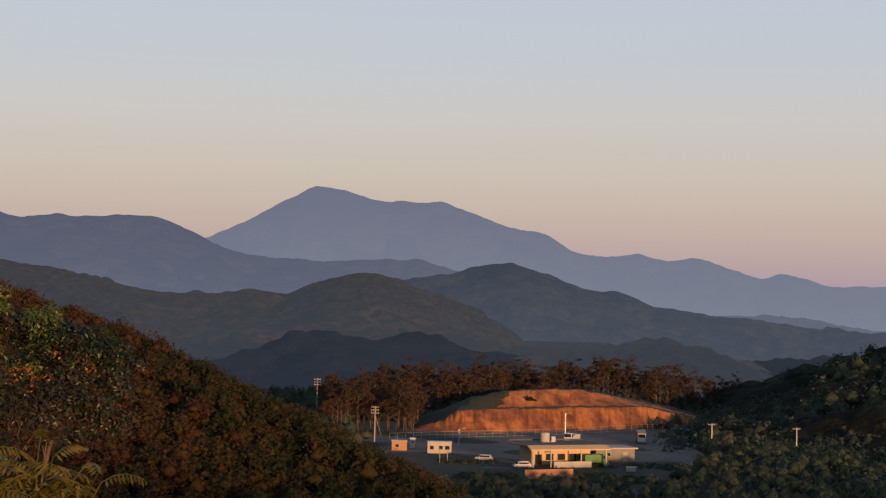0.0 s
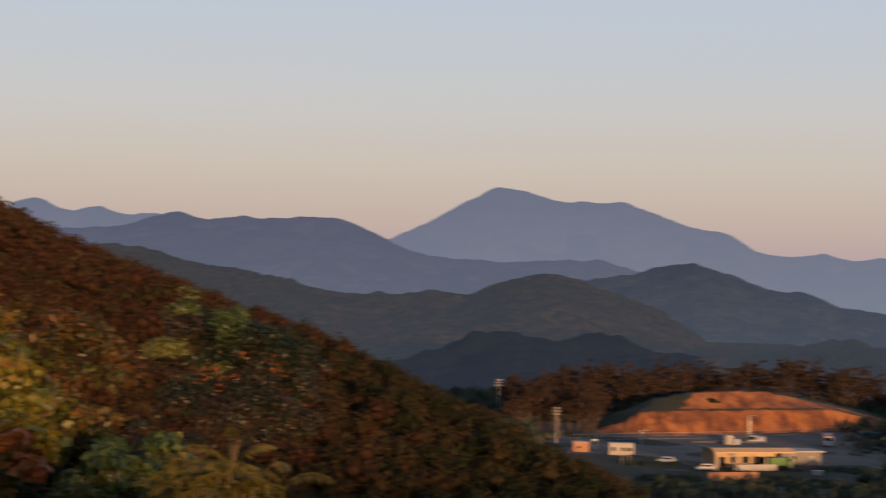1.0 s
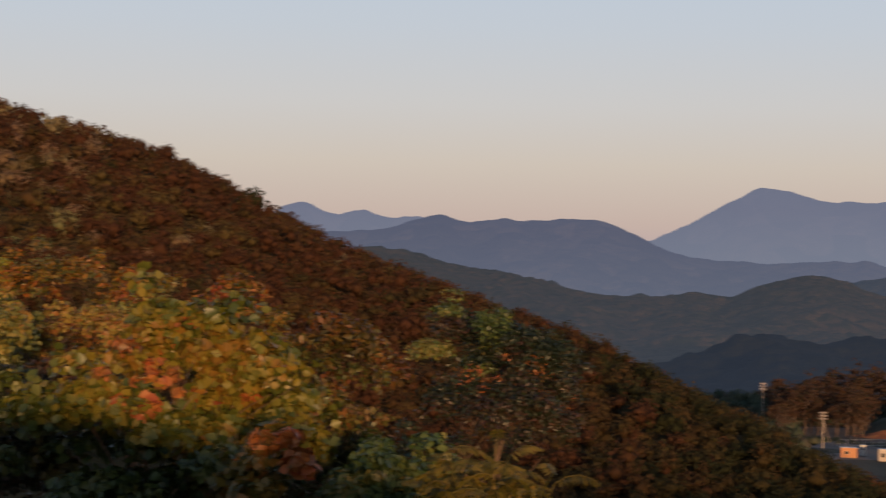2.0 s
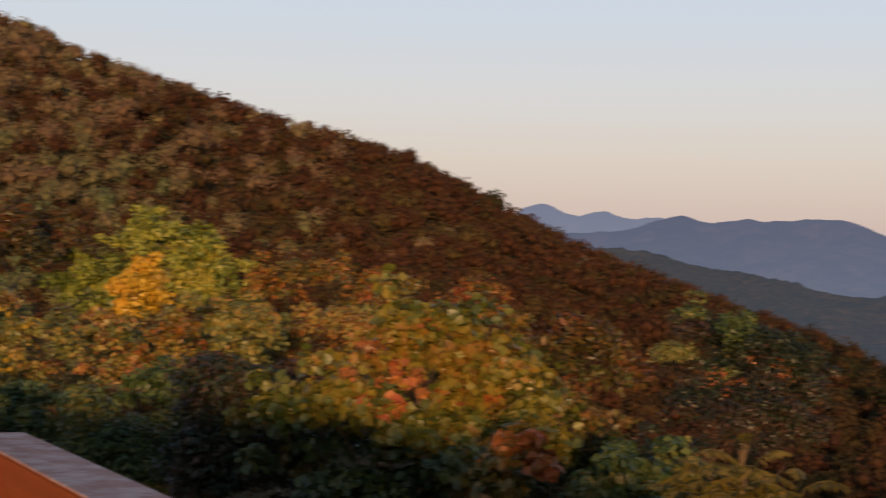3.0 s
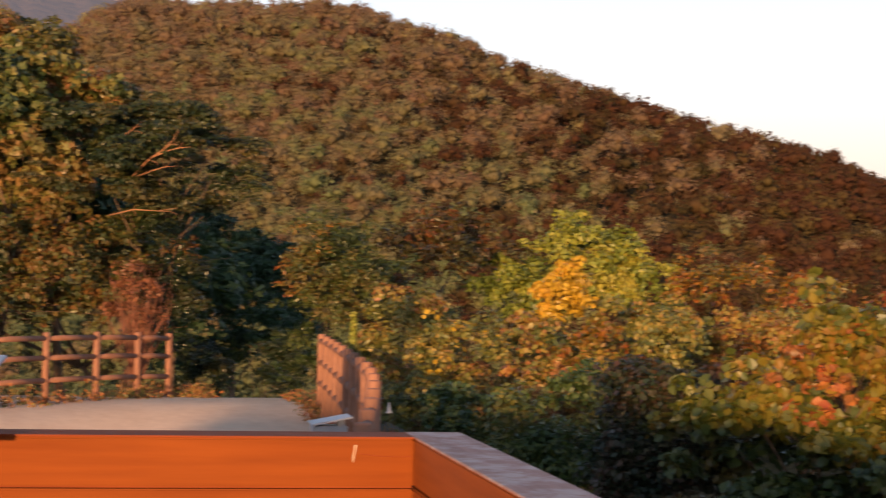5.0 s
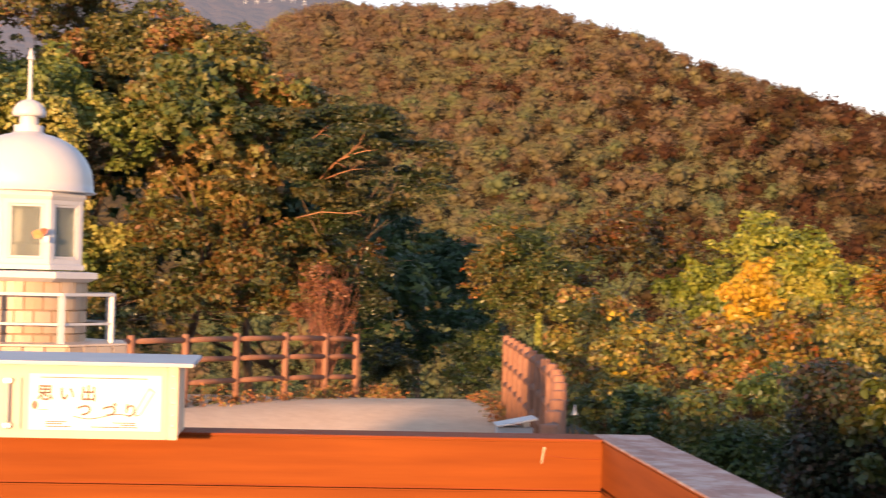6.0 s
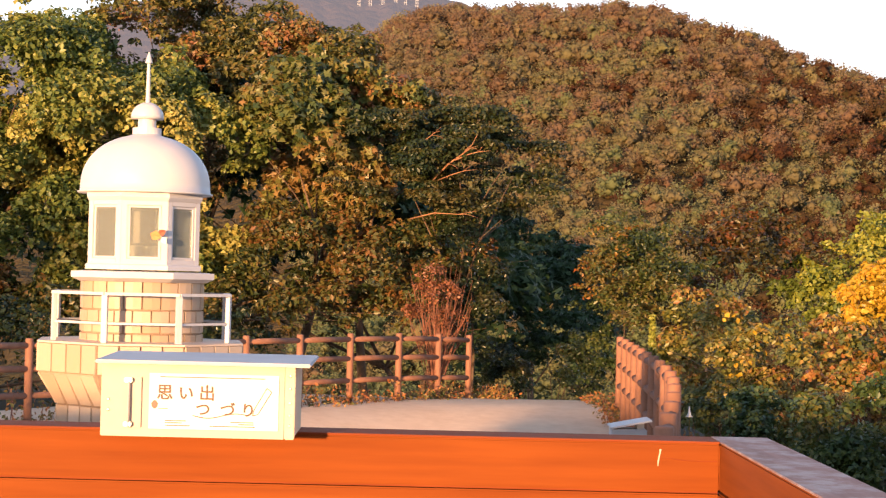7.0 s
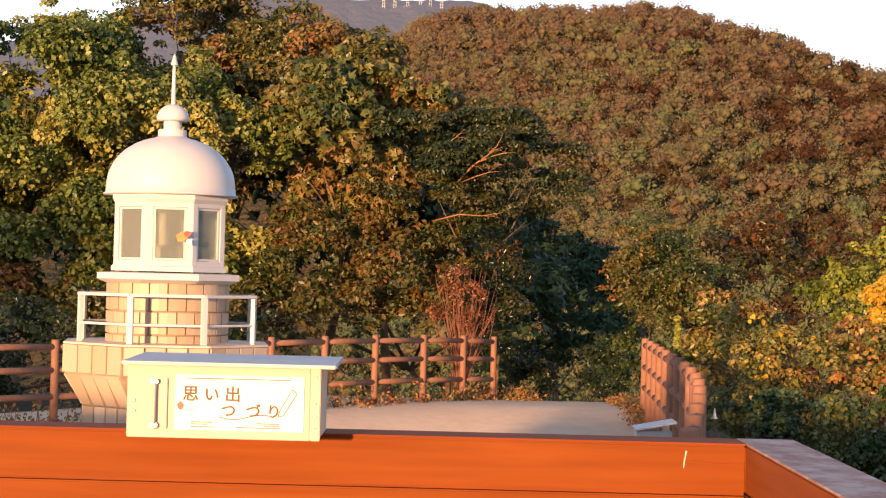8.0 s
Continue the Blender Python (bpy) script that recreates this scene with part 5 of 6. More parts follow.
plant("vine_mound", "mound of large-leaved vine turning yellow and orange", "vine", [(6.7, 15.1, 1.55, 0.64, 0.57, 0.37), (7.0, 14.9, 1.19, 0.48, 0.43, 0.43), (6.1, 14.8, 0.94, 0.41, 0.37, 0.46), (6.95, 14.5, 0.70, 0.36, 0.3, 0.42), (6.5, 14.4, 0.55, 0.36, 0.3, 0.40), (7.45, 15.1, 1.30, 0.5, 0.4, 0.34), (7.6, 14.9, 0.85, 0.4, 0.35, 0.4), (5.7, 15.3, 1.15, 0.5, 0.4, 0.3)], VINE, 29, 270, 0.20, 36, 0.10, "broad", 0.03,
      extra=[("orange_leaves", [(6.7, 14.8, 1.3, 0.6, 0.4, 0.45)], RED, 7, 0.16, 8, 0.09, "broad", "orange leaves")], droop=0.7)
plant("red_vine", "orange-red creeper leaves over shrubs", "vine", [(6.0, 14.8, 1.46, 0.22, 0.2, 0.30), (6.12, 14.5, 1.15, 0.3, 0.2, 0.36), (6.0, 14.6, 0.9, 0.2, 0.2, 0.30)], RED, 30, 40, 0.085, 9, 0.085, "broad", 0.006, droop=0.8)
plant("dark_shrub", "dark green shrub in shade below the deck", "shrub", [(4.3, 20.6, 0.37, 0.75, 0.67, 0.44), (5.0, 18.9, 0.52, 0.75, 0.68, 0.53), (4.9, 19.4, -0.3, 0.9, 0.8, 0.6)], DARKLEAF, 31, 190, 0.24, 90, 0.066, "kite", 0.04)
plant("dark_shrub", "dark green and brown shrub in shade", "shrub", [(5.5, 17.1, 0.74, 0.75, 0.68, 0.64), (5.5, 16.9, -0.1, 0.9, 0.7, 0.6)], DARKBROWN, 32, 160, 0.24, 90, 0.066, "kite", 0.04)
plant("dark_shrub", "dark vine-hung shrub in shade", "shrub", [(5.8, 15.8, 0.7, 0.6, 0.54, 0.6), (6.3, 14.3, 0.45, 0.6, 0.54, 0.35), (6.1, 14.8, -0.1, 0.9, 0.7, 0.5)], HEDGE, 33, 150, 0.22, 44, 0.09, "broad", 0.04)
plant("olive_shrub", "upright olive shrub with small yellowish leaves", "shrub", [(8.6, 15.8, 1.23, 0.61, 0.55, 0.52), (8.0, 15.0, 0.68, 0.6, 0.54, 0.44), (8.3, 15.2, 0.1, 0.8, 0.6, 0.5)], THICKET, 34, 190, 0.19, 50, 0.080, "small", 0.03,
      extra=[("yellowish_leaves", [(8.6, 15.7, 1.3, 0.6, 0.5, 0.5), (8.0, 14.9, 0.75, 0.55, 0.5, 0.4)], TURNING, 60, 0.16, 30, 0.08, "small", "yellowish outer leaves")])
plant("red_vine", "red and orange creeper leaves below the shrubs", "vine", [(6.3, 12.5, 0.72, 0.32, 0.28, 0.23), (6.2, 12.5, 0.3, 0.4, 0.3, 0.3)], AUTUMN, 35, 46, 0.15, 34, 0.09, "broad", 0.02,
      extra=[("red_leaves", [(6.25, 12.4, 0.75, 0.3, 0.25, 0.22)], RED, 12, 0.13, 18, 0.115, "broad", "red leaves")])
plant("turning_tree", "small tree with green top and rusty lower leaves", TREE, [(11.4, 17.7, 1.38, 0.5, 0.49, 0.47), (11.9, 17.3, 1.06, 0.75, 0.67, 0.61), (11.2, 16.6, 0.47, 0.9, 0.81, 0.52)], DARKBROWN, 36, 230, 0.20, 80, 0.056, "small", 0.06,
      extra=[("green_top", [(11.35, 17.6, 1.45, 0.5, 0.45, 0.45)], DARKLEAF, 40, 0.2, 80, 0.056, "small", "green upper leaves"), ("rusty_leaves", [(11.6, 17.0, 0.95, 0.7, 0.6, 0.5)], RED, 40, 0.12, 14, 0.05, "small", "rust-red leaves")])
feathery_shrub((3.36, 5.0), 1.54)
plant("dark_shrub", "bluish dark green low shrub", "shrub", [(8.1, 13.2, 0.54, 0.45, 0.41, 0.3), (7.4, 13.0, 0.55, 0.39, 0.35, 0.29), (7.7, 13.0, 0.1, 0.8, 0.5, 0.4)], DARKLEAF, 38, 120, 0.18, 66, 0.078, "kite", 0.03)
plant("olive_shrub", "olive and yellow shrubs on the slope", "shrub", [(7.8, 28.0, 1.2, 0.9, 0.93, 0.56), (7.2, 27.6, 0.6, 1.0, 0.9, 0.6), (9.3, 29.0, 1.1, 0.9, 0.9, 0.6), (10.8, 28.0, 1.1, 1.0, 0.9, 0.5), (12.2, 26.5, 0.9, 1.0, 0.9, 0.5)], OLIVE, 39, 260, 0.26, 69, 0.086, "kite", 0.05)


# Added out of view: blocks the sun from the left fence and tree feet.
plant("dark_tree", "unseen dense trees added on the bank to shade the left side", TREE, [(-26.7, -5.0, 4.3, 1.6, 1.6, 2.3), (-29.5, -5.0, 4.4, 2.0, 1.6, 2.2), (-20.0, -5.0, 1.5, 1.8, 1.4, 1.4), (-23.0, -5.0, 1.6, 1.8, 1.4, 1.4), (-28.0, -5.0, 1.4, 2.6, 1.6, 1.8)],
      DARKLEAF, 43, 420, 0.5, 34, 0.26, "kite", 0.2)


# ---- small growth by the path ----
def build_rust_bush():
    rng = np.random.default_rng(51)
    x0, y0 = 0.42, 36.0
    z0 = float(ground_z(np.array(x0), np.array(y0)))
    ob = thing("dry_bush", "bare red-brown bush with upright dry twigs", "shrub", at=(x0, y0, z0))
    bm = bm_new()
    for _ in range(90):
        a_, r_ = rng.random() * 6.28, rng.random() ** 0.6
        tip = Vector((0.75 * r_ * math.cos(a_), 0.5 * r_ * math.sin(a_), 1.9 + 1.1 * rng.random() - 0.5 * r_))
        foot = Vector((0.22 * r_ * math.cos(a_), 0.15 * r_ * math.sin(a_), 0.3 + 0.9 * rng.random()))
        mid = foot.lerp(tip, 0.5) + Vector((rng.normal() * 0.05, rng.normal() * 0.05, 0))
        tube_bm(bm, [foot * 0.4, foot, mid, tip], [0.014, 0.011, 0.007, 0.003], 4)
    part("twig_tangle", bm, RUSTWOOD, ob)
    crown("dry_leaves", rng, [(x0, y0, z0 + 1.7, 0.5, 0.4, 0.8)], 70, 0.18, 26, 0.07, "small", RUST, ob)


RUSTWOOD = plain_material("red_brown_twigs", (0.12, 0.045, 0.026), (0.20, 0.075, 0.042), 12.0, 0.85, 0.2, 0.004)
build_rust_bush()


def build_weeds():
    """Dry grass and weeds along the foot of the fences and the path's edge."""
    rng = np.random.default_rng(52)
    spots = []
    for (xa, ya), (xb, yb) in zip(left_posts, left_posts[1:]):
        for _ in range(15):
            s = rng.random()
            spots.append((xa + (xb - xa) * s + rng.normal() * 0.22 - 0.1, ya + (yb - ya) * s + rng.normal() * 0.25, 0.16 + 0.42 * rng.random() ** 3))
    for _ in range(60):
        spots.append((1.2 + rng.random() * 0.7, 35.0 + rng.random() * 1.6, 0.10 + 0.22 * rng.random()))
    for _ in range(60):
        spots.append((3.4 + 0.5 * rng.random(), 30.5 + 4 * rng.random(), 0.08 + 0.18 * rng.random()))
    for (xa, ya) in right_posts:
        for _ in range(10):
            spots.append((xa + 0.15 + 0.5 * rng.random(), ya + rng.normal() * 0.4, 0.25 + 0.4 * rng.random()) if ya > 19 else (xa + 0.2, ya, 0.2))
    for _ in range(90):
        q = 13.0 + 9.0 * rng.random()
        spots.append((q * math.sin(radians(9.3 + 1.1 * rng.random())), q, 0.5 + 0.5 * rng.random()))
    pos, nrm, size = [], [], []
    for x, y, h in spots:
        z = float(ground_z(np.array(x), np.array(y)))
        for _ in range(22):
            q = rng.random()
            pos.append((x + rng.normal() * 0.10, y + rng.normal() * 0.08, z + h * q))
            nrm.append((rng.normal(), rng.normal() - 0.6, 0.5))
            size.append(0.045 + 0.055 * rng.random())
    v, f = leaf_arrays(rng, np.array(pos), np.array(nrm), np.array(size), "small")
    tagged(new("fence_weeds", mesh_arrays("fence_weeds", v, f, WEED)), "dry orange and green weeds along the fence foot", "weeds", kind="stuff")
    # thin upright stems among them
    bm = bm_new()
    for x, y, h in spots[::2]:
        z = float(ground_z(np.array(x), np.array(y)))
        tube_bm(bm, [(x, y, z - 0.05), (x + rng.normal() * 0.05, y, z + h * 0.6), (x + rng.normal() * 0.09, y, z + h * 1.25)], [0.008, 0.006, 0.003], 3)
    ob = part("weed_stems", bm, RUSTWOOD)
    tagged(ob, "thin dry brown weed stems", "weeds", kind="stuff")


WEED = leaf_material("dry_weeds", [(0.06, 0.08, 0.02), (0.14, 0.12, 0.03), (0.26, 0.14, 0.04), (0.34, 0.13, 0.04), (0.28, 0.09, 0.03)], 0.9)
build_weeds()


SPIRE = leaf_material("yellow_green_weed_leaves", [(0.16, 0.19, 0.03), (0.24, 0.26, 0.045), (0.32, 0.31, 0.06)], 1.5)


def build_spire_plant(x, y, h, seed):
    """A tall unbranched weed, its stem set closely with narrow leaves."""
    rng = np.random.default_rng(seed)
    z = float(ground_z(np.array(x), np.array(y)))
    ob = thing("tall_weed", "tall yellow-green unbranched weed stem with narrow leaves", "weed", "tall weeds by the fence", (x, y, z))
    part("stem", tube_bm(bm_new(), [(0, 0, -0.05), (0.02, 0, h * 0.5), (0, 0, h)], [0.018, 0.014, 0.006], 6), WEED, ob)
    n = 700
    t = rng.random(n)
    a_ = rng.random(n) * 6.28
    rad = 0.03 + 0.05 * (1 - t)
    pos = np.stack([rad * np.cos(a_), rad * np.sin(a_), h * (0.15 + 0.85 * t)], -1)
    nrm = np.stack([np.cos(a_) * 0.6, np.sin(a_) * 0.6, np.full(n, 0.6)], -1) + rng.normal(size=(n, 3)) * 0.3
    v, f = leaf_arrays(rng, pos, nrm, 0.06 + 0.05 * rng.random(n), "small")
    o = new("leaves", mesh_arrays("leaves", v, f, SPIRE))
    o.parent = ob


build_spire_plant(3.85, 28.6, 2.25, 61)
build_spire_plant(4.12, 28.9, 1.95, 62)


def build_trumpet_flower():
    x, y = 2.98, 19.0
    z = float(ground_z(np.array(x), np.array(y)))
    ob = thing("trumpet_flower", "single white trumpet-shaped flower on a thin stem among dry weeds", "flower", at=(x, y, z))
    top = 0.86 - z
    part("stem", tube_bm(bm_new(), [(0.05, 0.1, -0.05), (0.02, 0.04, top * 0.6), (0, 0, top)], [0.006, 0.005, 0.004], 5), WEED, ob)
    part("bloom", lathe_bm(bm_new(), [(0.006, top), (0.012, top - 0.05), (0.020, top - 0.09), (0.042, top - 0.115), (0.030, top - 0.112)], 12), WHITE, ob, "white drooping bloom", True)


build_trumpet_flower()


# ---- mast on the high hill ----
def build_mast():
    x, y, _ = bearing(-1.15, 1235)
    z = EYE + 1235 * math.tan(radians(8.78))
    ob = thing("relay_station", "white lattice masts and hut on the hilltop", "mast", at=(x, y, z))
    for k, (dx, h) in enumerate(((-22, 8), (-14, 12), (-5, 10), (4, 12), (11, 9), (19, 8))):
        bm = bm_new()
        for sx, sy in ((-1, -1), (1, -1), (1, 1), (-1, 1)):
            tube_bm(bm, [(dx + sx * 1.1, sy * 1.1, -12), (dx + sx * 0.5, sy * 0.5, h)], [0.22, 0.16], 4)
        for q in np.linspace(-2, h, 6):
            box_bm(bm, dx - 1.3, dx + 1.3, -0.12, 0.12, q, q + 0.28)
        part("lattice_mast", bm, GREYTOP, ob)
    part("hut", box_bm(bm_new(), -8, 0, 1, 6, -12, 0.5, 0.1), GREYTOP, ob)


build_mast()


# ---- site in the valley ----
PAD_Z = -33.78
DUST = plain_material("dusty_yard", (0.085, 0.070, 0.064), (0.19, 0.145, 0.115), 0.09, 0.9, 0.3, 0.05)
CREAMWALL = plain_material("cream_plaster", (0.52, 0.34, 0.19), (0.62, 0.43, 0.25), 0.6, 0.8, 0.1, 0.01)
SITEWHITE = plain_material("dull_white_paint", (0.36, 0.31, 0.27), (0.50, 0.44, 0.39), 0.5, 0.7, 0.1, 0.01)
GREYWALL = plain_material("grey_brown_cladding", (0.20, 0.17, 0.145), (0.27, 0.23, 0.195), 0.8, 0.8, 0.1, 0.01)
ROOFDARK = plain_material("dark_flat_roof", (0.07, 0.065, 0.065), (0.11, 0.10, 0.10), 0.7, 0.9, 0.2, 0.02)
GREENPAINT = plain_material("green_vehicle_paint", (0.10, 0.20, 0.06), (0.14, 0.25, 0.08), 2.0, 0.4, 0.0)
REDPAINT = plain_material("red_brown_vehicle_paint", (0.120, 0.036, 0.024), (0.152, 0.048, 0.032), 2.0, 0.4, 0.0)
BLUESHEET = plain_material("blue_sheet", (0.04, 0.14, 0.22), (0.06, 0.18, 0.28), 1.0, 0.6, 0.1, 0.02)
RUBBER = plain_material("black_rubber", (0.015, 0.015, 0.015), (0.025, 0.025, 0.025), 5.0, 0.8, 0.0)
HUTORANGE = plain_material("orange_brown_boards", (0.38, 0.17, 0.08), (0.48, 0.23, 0.11), 0.9, 0.7, 0.1, 0.01)
POLEWOOD = plain_material("grey_brown_pole", (0.30, 0.25, 0.21), (0.40, 0.34, 0.29), 2.0, 0.85, 0.2, 0.01)
GREENBANK = plain_material("dull_grass_bank", (0.028, 0.030, 0.011), (0.055, 0.050, 0.019), 0.5, 0.95, 0.6, 0.2)


def build_pad():
    azs = np.linspace(43.4, 56.0, 64)
    ds = np.linspace(348, 512, 40)
    verts, faces = [], []
    for i, d in enumerate(ds):
        for j, az in enumerate(azs):
            edge = 4 * noise.noise((az * 0.9, d * 0.03, 2.2)) * (1 if i in (0, len(ds) - 1) else 0)
            p = bearing(az, d + edge)
            verts.append((p[0], p[1], PAD_Z + 0.12 * noise.noise((p[0] * 0.05, p[1] * 0.05, 1))))
    n = len(azs)
    for i in range(len(ds) - 1):
        for j in range(n - 1):
            faces.append((i * n + j, i * n + j + 1, (i + 1) * n + j + 1, (i + 1) * n + j))
    tagged(new("yard", mesh_from("yard", verts, [f[::-1] for f in faces], [DUST], True)), "dusty asphalt and gravel yard", "yard", kind="structure")


build_pad()


def build_cut():
    """The terraced clay cutting behind the yard: a lower face, a grassy ledge and an upper face."""
    azs = np.linspace(45.2, 55.6, 260)
    foot = np.interp(azs, [45.2, 47.8, 51.5, 55.6], [474, 474, 497, 523])
    h1 = np.interp(azs, [45.2, 45.7, 46.6, 47.1, 48.0, 51, 53.2, 54.2, 55.2, 55.6], [0, 0.6, 2.8, 5.6, 5.9, 6.0, 5.9, 3.8, 0.9, 0])
    h2 = np.interp(azs, [45.2, 47.0, 47.5, 48.3, 48.6, 49.5, 50.9, 52.0, 53.2, 54.2, 55.6], [0, 5.4, 7.8, 9.2, 9.9, 10.3, 10.4, 8.6, 6.0, 3.6, 0])
    rows = []
    prof = [(0, 0, 0)] + [(9 * k / 7, k / 7, 0) for k in range(1, 8)] + [(14, 1.02, 0)] + [(14 + 11 * k / 14, 1, k / 14) for k in range(1, 15)] + [(40, 1, 0.9), (60, 0, 0)]
    verts = []
    for q, (dd, a1, a2) in enumerate(prof):
        for az, f, u, w in zip(azs, foot, h1, h2):
            gully = 1.5 * noise.noise((az * 3.1, 3, 0.15 * dd)) + 1.0 * noise.noise((az * 9, 7, 0.10 * dd)) + 1.1 * noise.noise((az * 23, 7, 0.22 * dd))
            z = PAD_Z - 0.1 + (u * a1 + max(0, w - u) * a2 if not (a1 == 0 and dd > 1) else -1.0)
            p = bearing(az, f + dd + gully * min(1, a1 * 2))
            verts.append((p[0], p[1], z + 0.15 * gully * a1))
    n = len(azs)
    me = mesh_from("earth_cutting", verts, [(i * n + j, i * n + j + 1, (i + 1) * n + j + 1, (i + 1) * n + j)[::-1] for i in range(len(prof) - 1) for j in range(n - 1)], [CLAY, GREENBANK], True)
    for p in me.polygons:
        i, j = divmod(p.index, n - 1)
        az = azs[j]
        if i == 7 or (i > 7 and az < 48.35 + 0.03 * (i - 7) + 0.3 * noise.noise((i * 0.3, 0, 0))) or i >= 22:
            p.material_index = 1
    tagged(new("earth_cutting", me), "terraced orange clay cutting lit by the low sun", "cutting", kind="structure")


build_cut()
plant("cutting_shrub", "small dark shrub rooted on the clay cutting", "shrub", [(*bearing(49.5, 503, -26.4), 1.7, 1.3, 0.9)], SHADE, 44, 40, 0.5, 30, 0.3, "tuft", 0.08)


def build_depot():
    ob = thing("depot_building", "single-storey cream depot with a broad flat canopy roof", "building", at=(290.5, 248.5, PAD_Z))
    ob.rotation_euler = (0, 0, radians(-26))
    roof = part("roof", box_bm(bm_new(), -0.6, 17.9, -1, 11, 4.4, 4.7, 0.05), SITEWHITE, ob, "flat roof with a pale edge")
    part("roof_felt", box_bm(bm_new(), -0.2, 17.5, -0.6, 10.6, 4.704, 4.76), ROOFDARK, roof, "dark roof felt")
    part("parapet", box_bm(bm_new(), -0.4, 17.7, 10.5, 10.8, 4.804, 5.1, 0.04), ROOFDARK, roof)
    part("wall", box_bm(bm_new(), 2.2, 16.4, 3.5, 10.4, 0, 4.395, 0.03), CREAMWALL, ob, "cream plastered wall")
    for x0, x1, z0, z1, nm in ((3.0, 4.6, 0.0, 2.3, "door"), (5.6, 7.4, 1.0, 2.4, "window"), (8.4, 10.2, 1.0, 2.4, "window"), (11.2, 12.8, 0.0, 2.4, "door"), (13.6, 15.6, 1.0, 2.4, "window")):
        fr = part(nm, box_bm(bm_new(), x0 - 0.1, x1 + 0.1, 3.42, 3.497, z0, z1 + 0.1, 0.01), SITEWHITE, ob)
        part("pane", box_bm(bm_new(), x0, x1, 3.40, 3.418, z0 + 0.05, z1), DARKGLASS, fr)
    for x in (-0.2, 4.0, 11.2, 17.2):
        part("column", box_bm(bm_new(), x, x + 0.25, -2.7, -2.45, 0, 3.86, 0.02), SITEWHITE, ob)
    bm = bm_new()
    edge = [bm.verts.new((x, y, z)) for x in (-0.9, 18.2) for y, z in ((-1.02, 4.70), (-1.02, 4.42), (-3.1, 3.72), (-3.1, 3.98))]
    for q in ((0, 1, 2, 3), (7, 6, 5, 4), (0, 3, 7, 4), (3, 2, 6, 7), (2, 1, 5, 6), (1, 0, 4, 5)):
        bm.faces.new([edge[k] for k in q])
    bmesh.ops.recalc_face_normals(bm, faces=bm.faces)
    part("awning", bm, CREAMWALL, roof, "sloping cream awning along the front")
    part("low_wall", box_bm(bm_new(), 4.5, 13.5, -3.4, -3.2, 0, 1.35, 0.02), SITEWHITE, ob, "low white screen wall")
    part("sign_board", box_bm(bm_new(), 5.2, 7.0, 3.30, 3.39, 2.65, 3.5, 0.02), GREYWALL, ob)
    tank = part("roof_tank", lathe_bm(bm_new(), [(1.05, 4.78), (1.05, 6.6), (0.95, 6.8), (0.3, 6.9)], 20), SITEWHITE, ob, "white round water tank")
    part("tank_stand", box_bm(bm_new(), -1.2, 1.2, -1.2, 1.2, 4.765, 4.95), GREYWALL, tank)
    tank.matrix_basis = pose(6.6, 6.5, 0)
    tank2 = part("roof_unit", box_bm(bm_new(), 8.0, 9.0, 6.0, 7.2, 4.765, 6.0, 0.05), GREYTOP, ob)
    an = thing("depot_annex", "low grey-brown annex with a white flat roof edge", "building", at=(309.3, 247.5, PAD_Z))
    an.rotation_euler = (0, 0, radians(-30))
    part("wall", box_bm(bm_new(), 3, 12.5, 2, 9, 0, 2.9, 0.03), GREYWALL, an)
    part("roof", box_bm(bm_new(), -2.2, 13, 1.2, 9.5, 2.905, 3.2, 0.04), SITEWHITE, an)
    d = part("door", box_bm(bm_new(), 9.6, 10.7, 1.93, 1.998, 0, 2.05, 0.01), SITEWHITE, an)
    w = part("window", box_bm(bm_new(), 5.2, 6.6, 1.93, 1.998, 1.1, 2.1, 0.01), GREYTOP, an)
    part("pane", box_bm(bm_new(), 5.3, 6.5, 1.91, 1.928, 1.2, 2.0), DARKGLASS, w)


build_depot()


def build_cabin(name, label, x, y, turn, w, d, h, mat, windows, roof_mat=GREYTOP):
    ob = thing(name, label, "cabin", at=(x, y, PAD_Z))
    ob.rotation_euler = (0, 0, radians(turn))
    part("body", box_bm(bm_new(), -w / 2, w / 2, 0, d, 0.12, h, 0.02), mat, ob)
    part("base", box_bm(bm_new(), -w / 2 + 0.1, w / 2 - 0.1, 0.1, d - 0.1, 0, 0.12), GREYWALL, ob)
    part("roof", box_bm(bm_new(), -w / 2 - 0.12, w / 2 + 0.12, -0.15, d + 0.12, h, h + 0.12, 0.02), roof_mat, ob)
    for x0, x1, z0, z1 in windows:
        f = part("window", box_bm(bm_new(), x0, x1, -0.05, -0.002, z0, z1, 0.008), SITEWHITE, ob)
        part("pane", box_bm(bm_new(), x0 + 0.08, x1 - 0.08, -0.065, -0.052, z0 + 0.08, z1 - 0.08), DARKGLASS, f)
    return ob


build_cabin("site_cabin", "white prefabricated cabin with dark windows", 296.5, 281.0, -44, 5.6, 2.6, 2.7, SITEWHITE, [(-2.3, -1.3, 0.9, 1.9), (-0.2, 0.8, 0.9, 1.9), (1.2, 2.4, 0.9, 1.9)])
build_cabin("site_cabin", "small orange-brown boarded hut", 293.8, 291.5, -44, 3.6, 2.6, 2.3, HUTORANGE, [(-1.0, 0.0, 0.8, 1.6)])
build_cabin("portable_toilet", "pale grey portable toilet cabin", 300.6, 293.8, -44, 1.3, 1.3, 2.5, CONCRETE, [(-0.3, 0.3, 1.4, 1.9)])
build_cabin("notice_box", "low white box in the scrub", 300.2, 228.0, -50, 2.1, 1.2, 1.0, SITEWHITE, [])


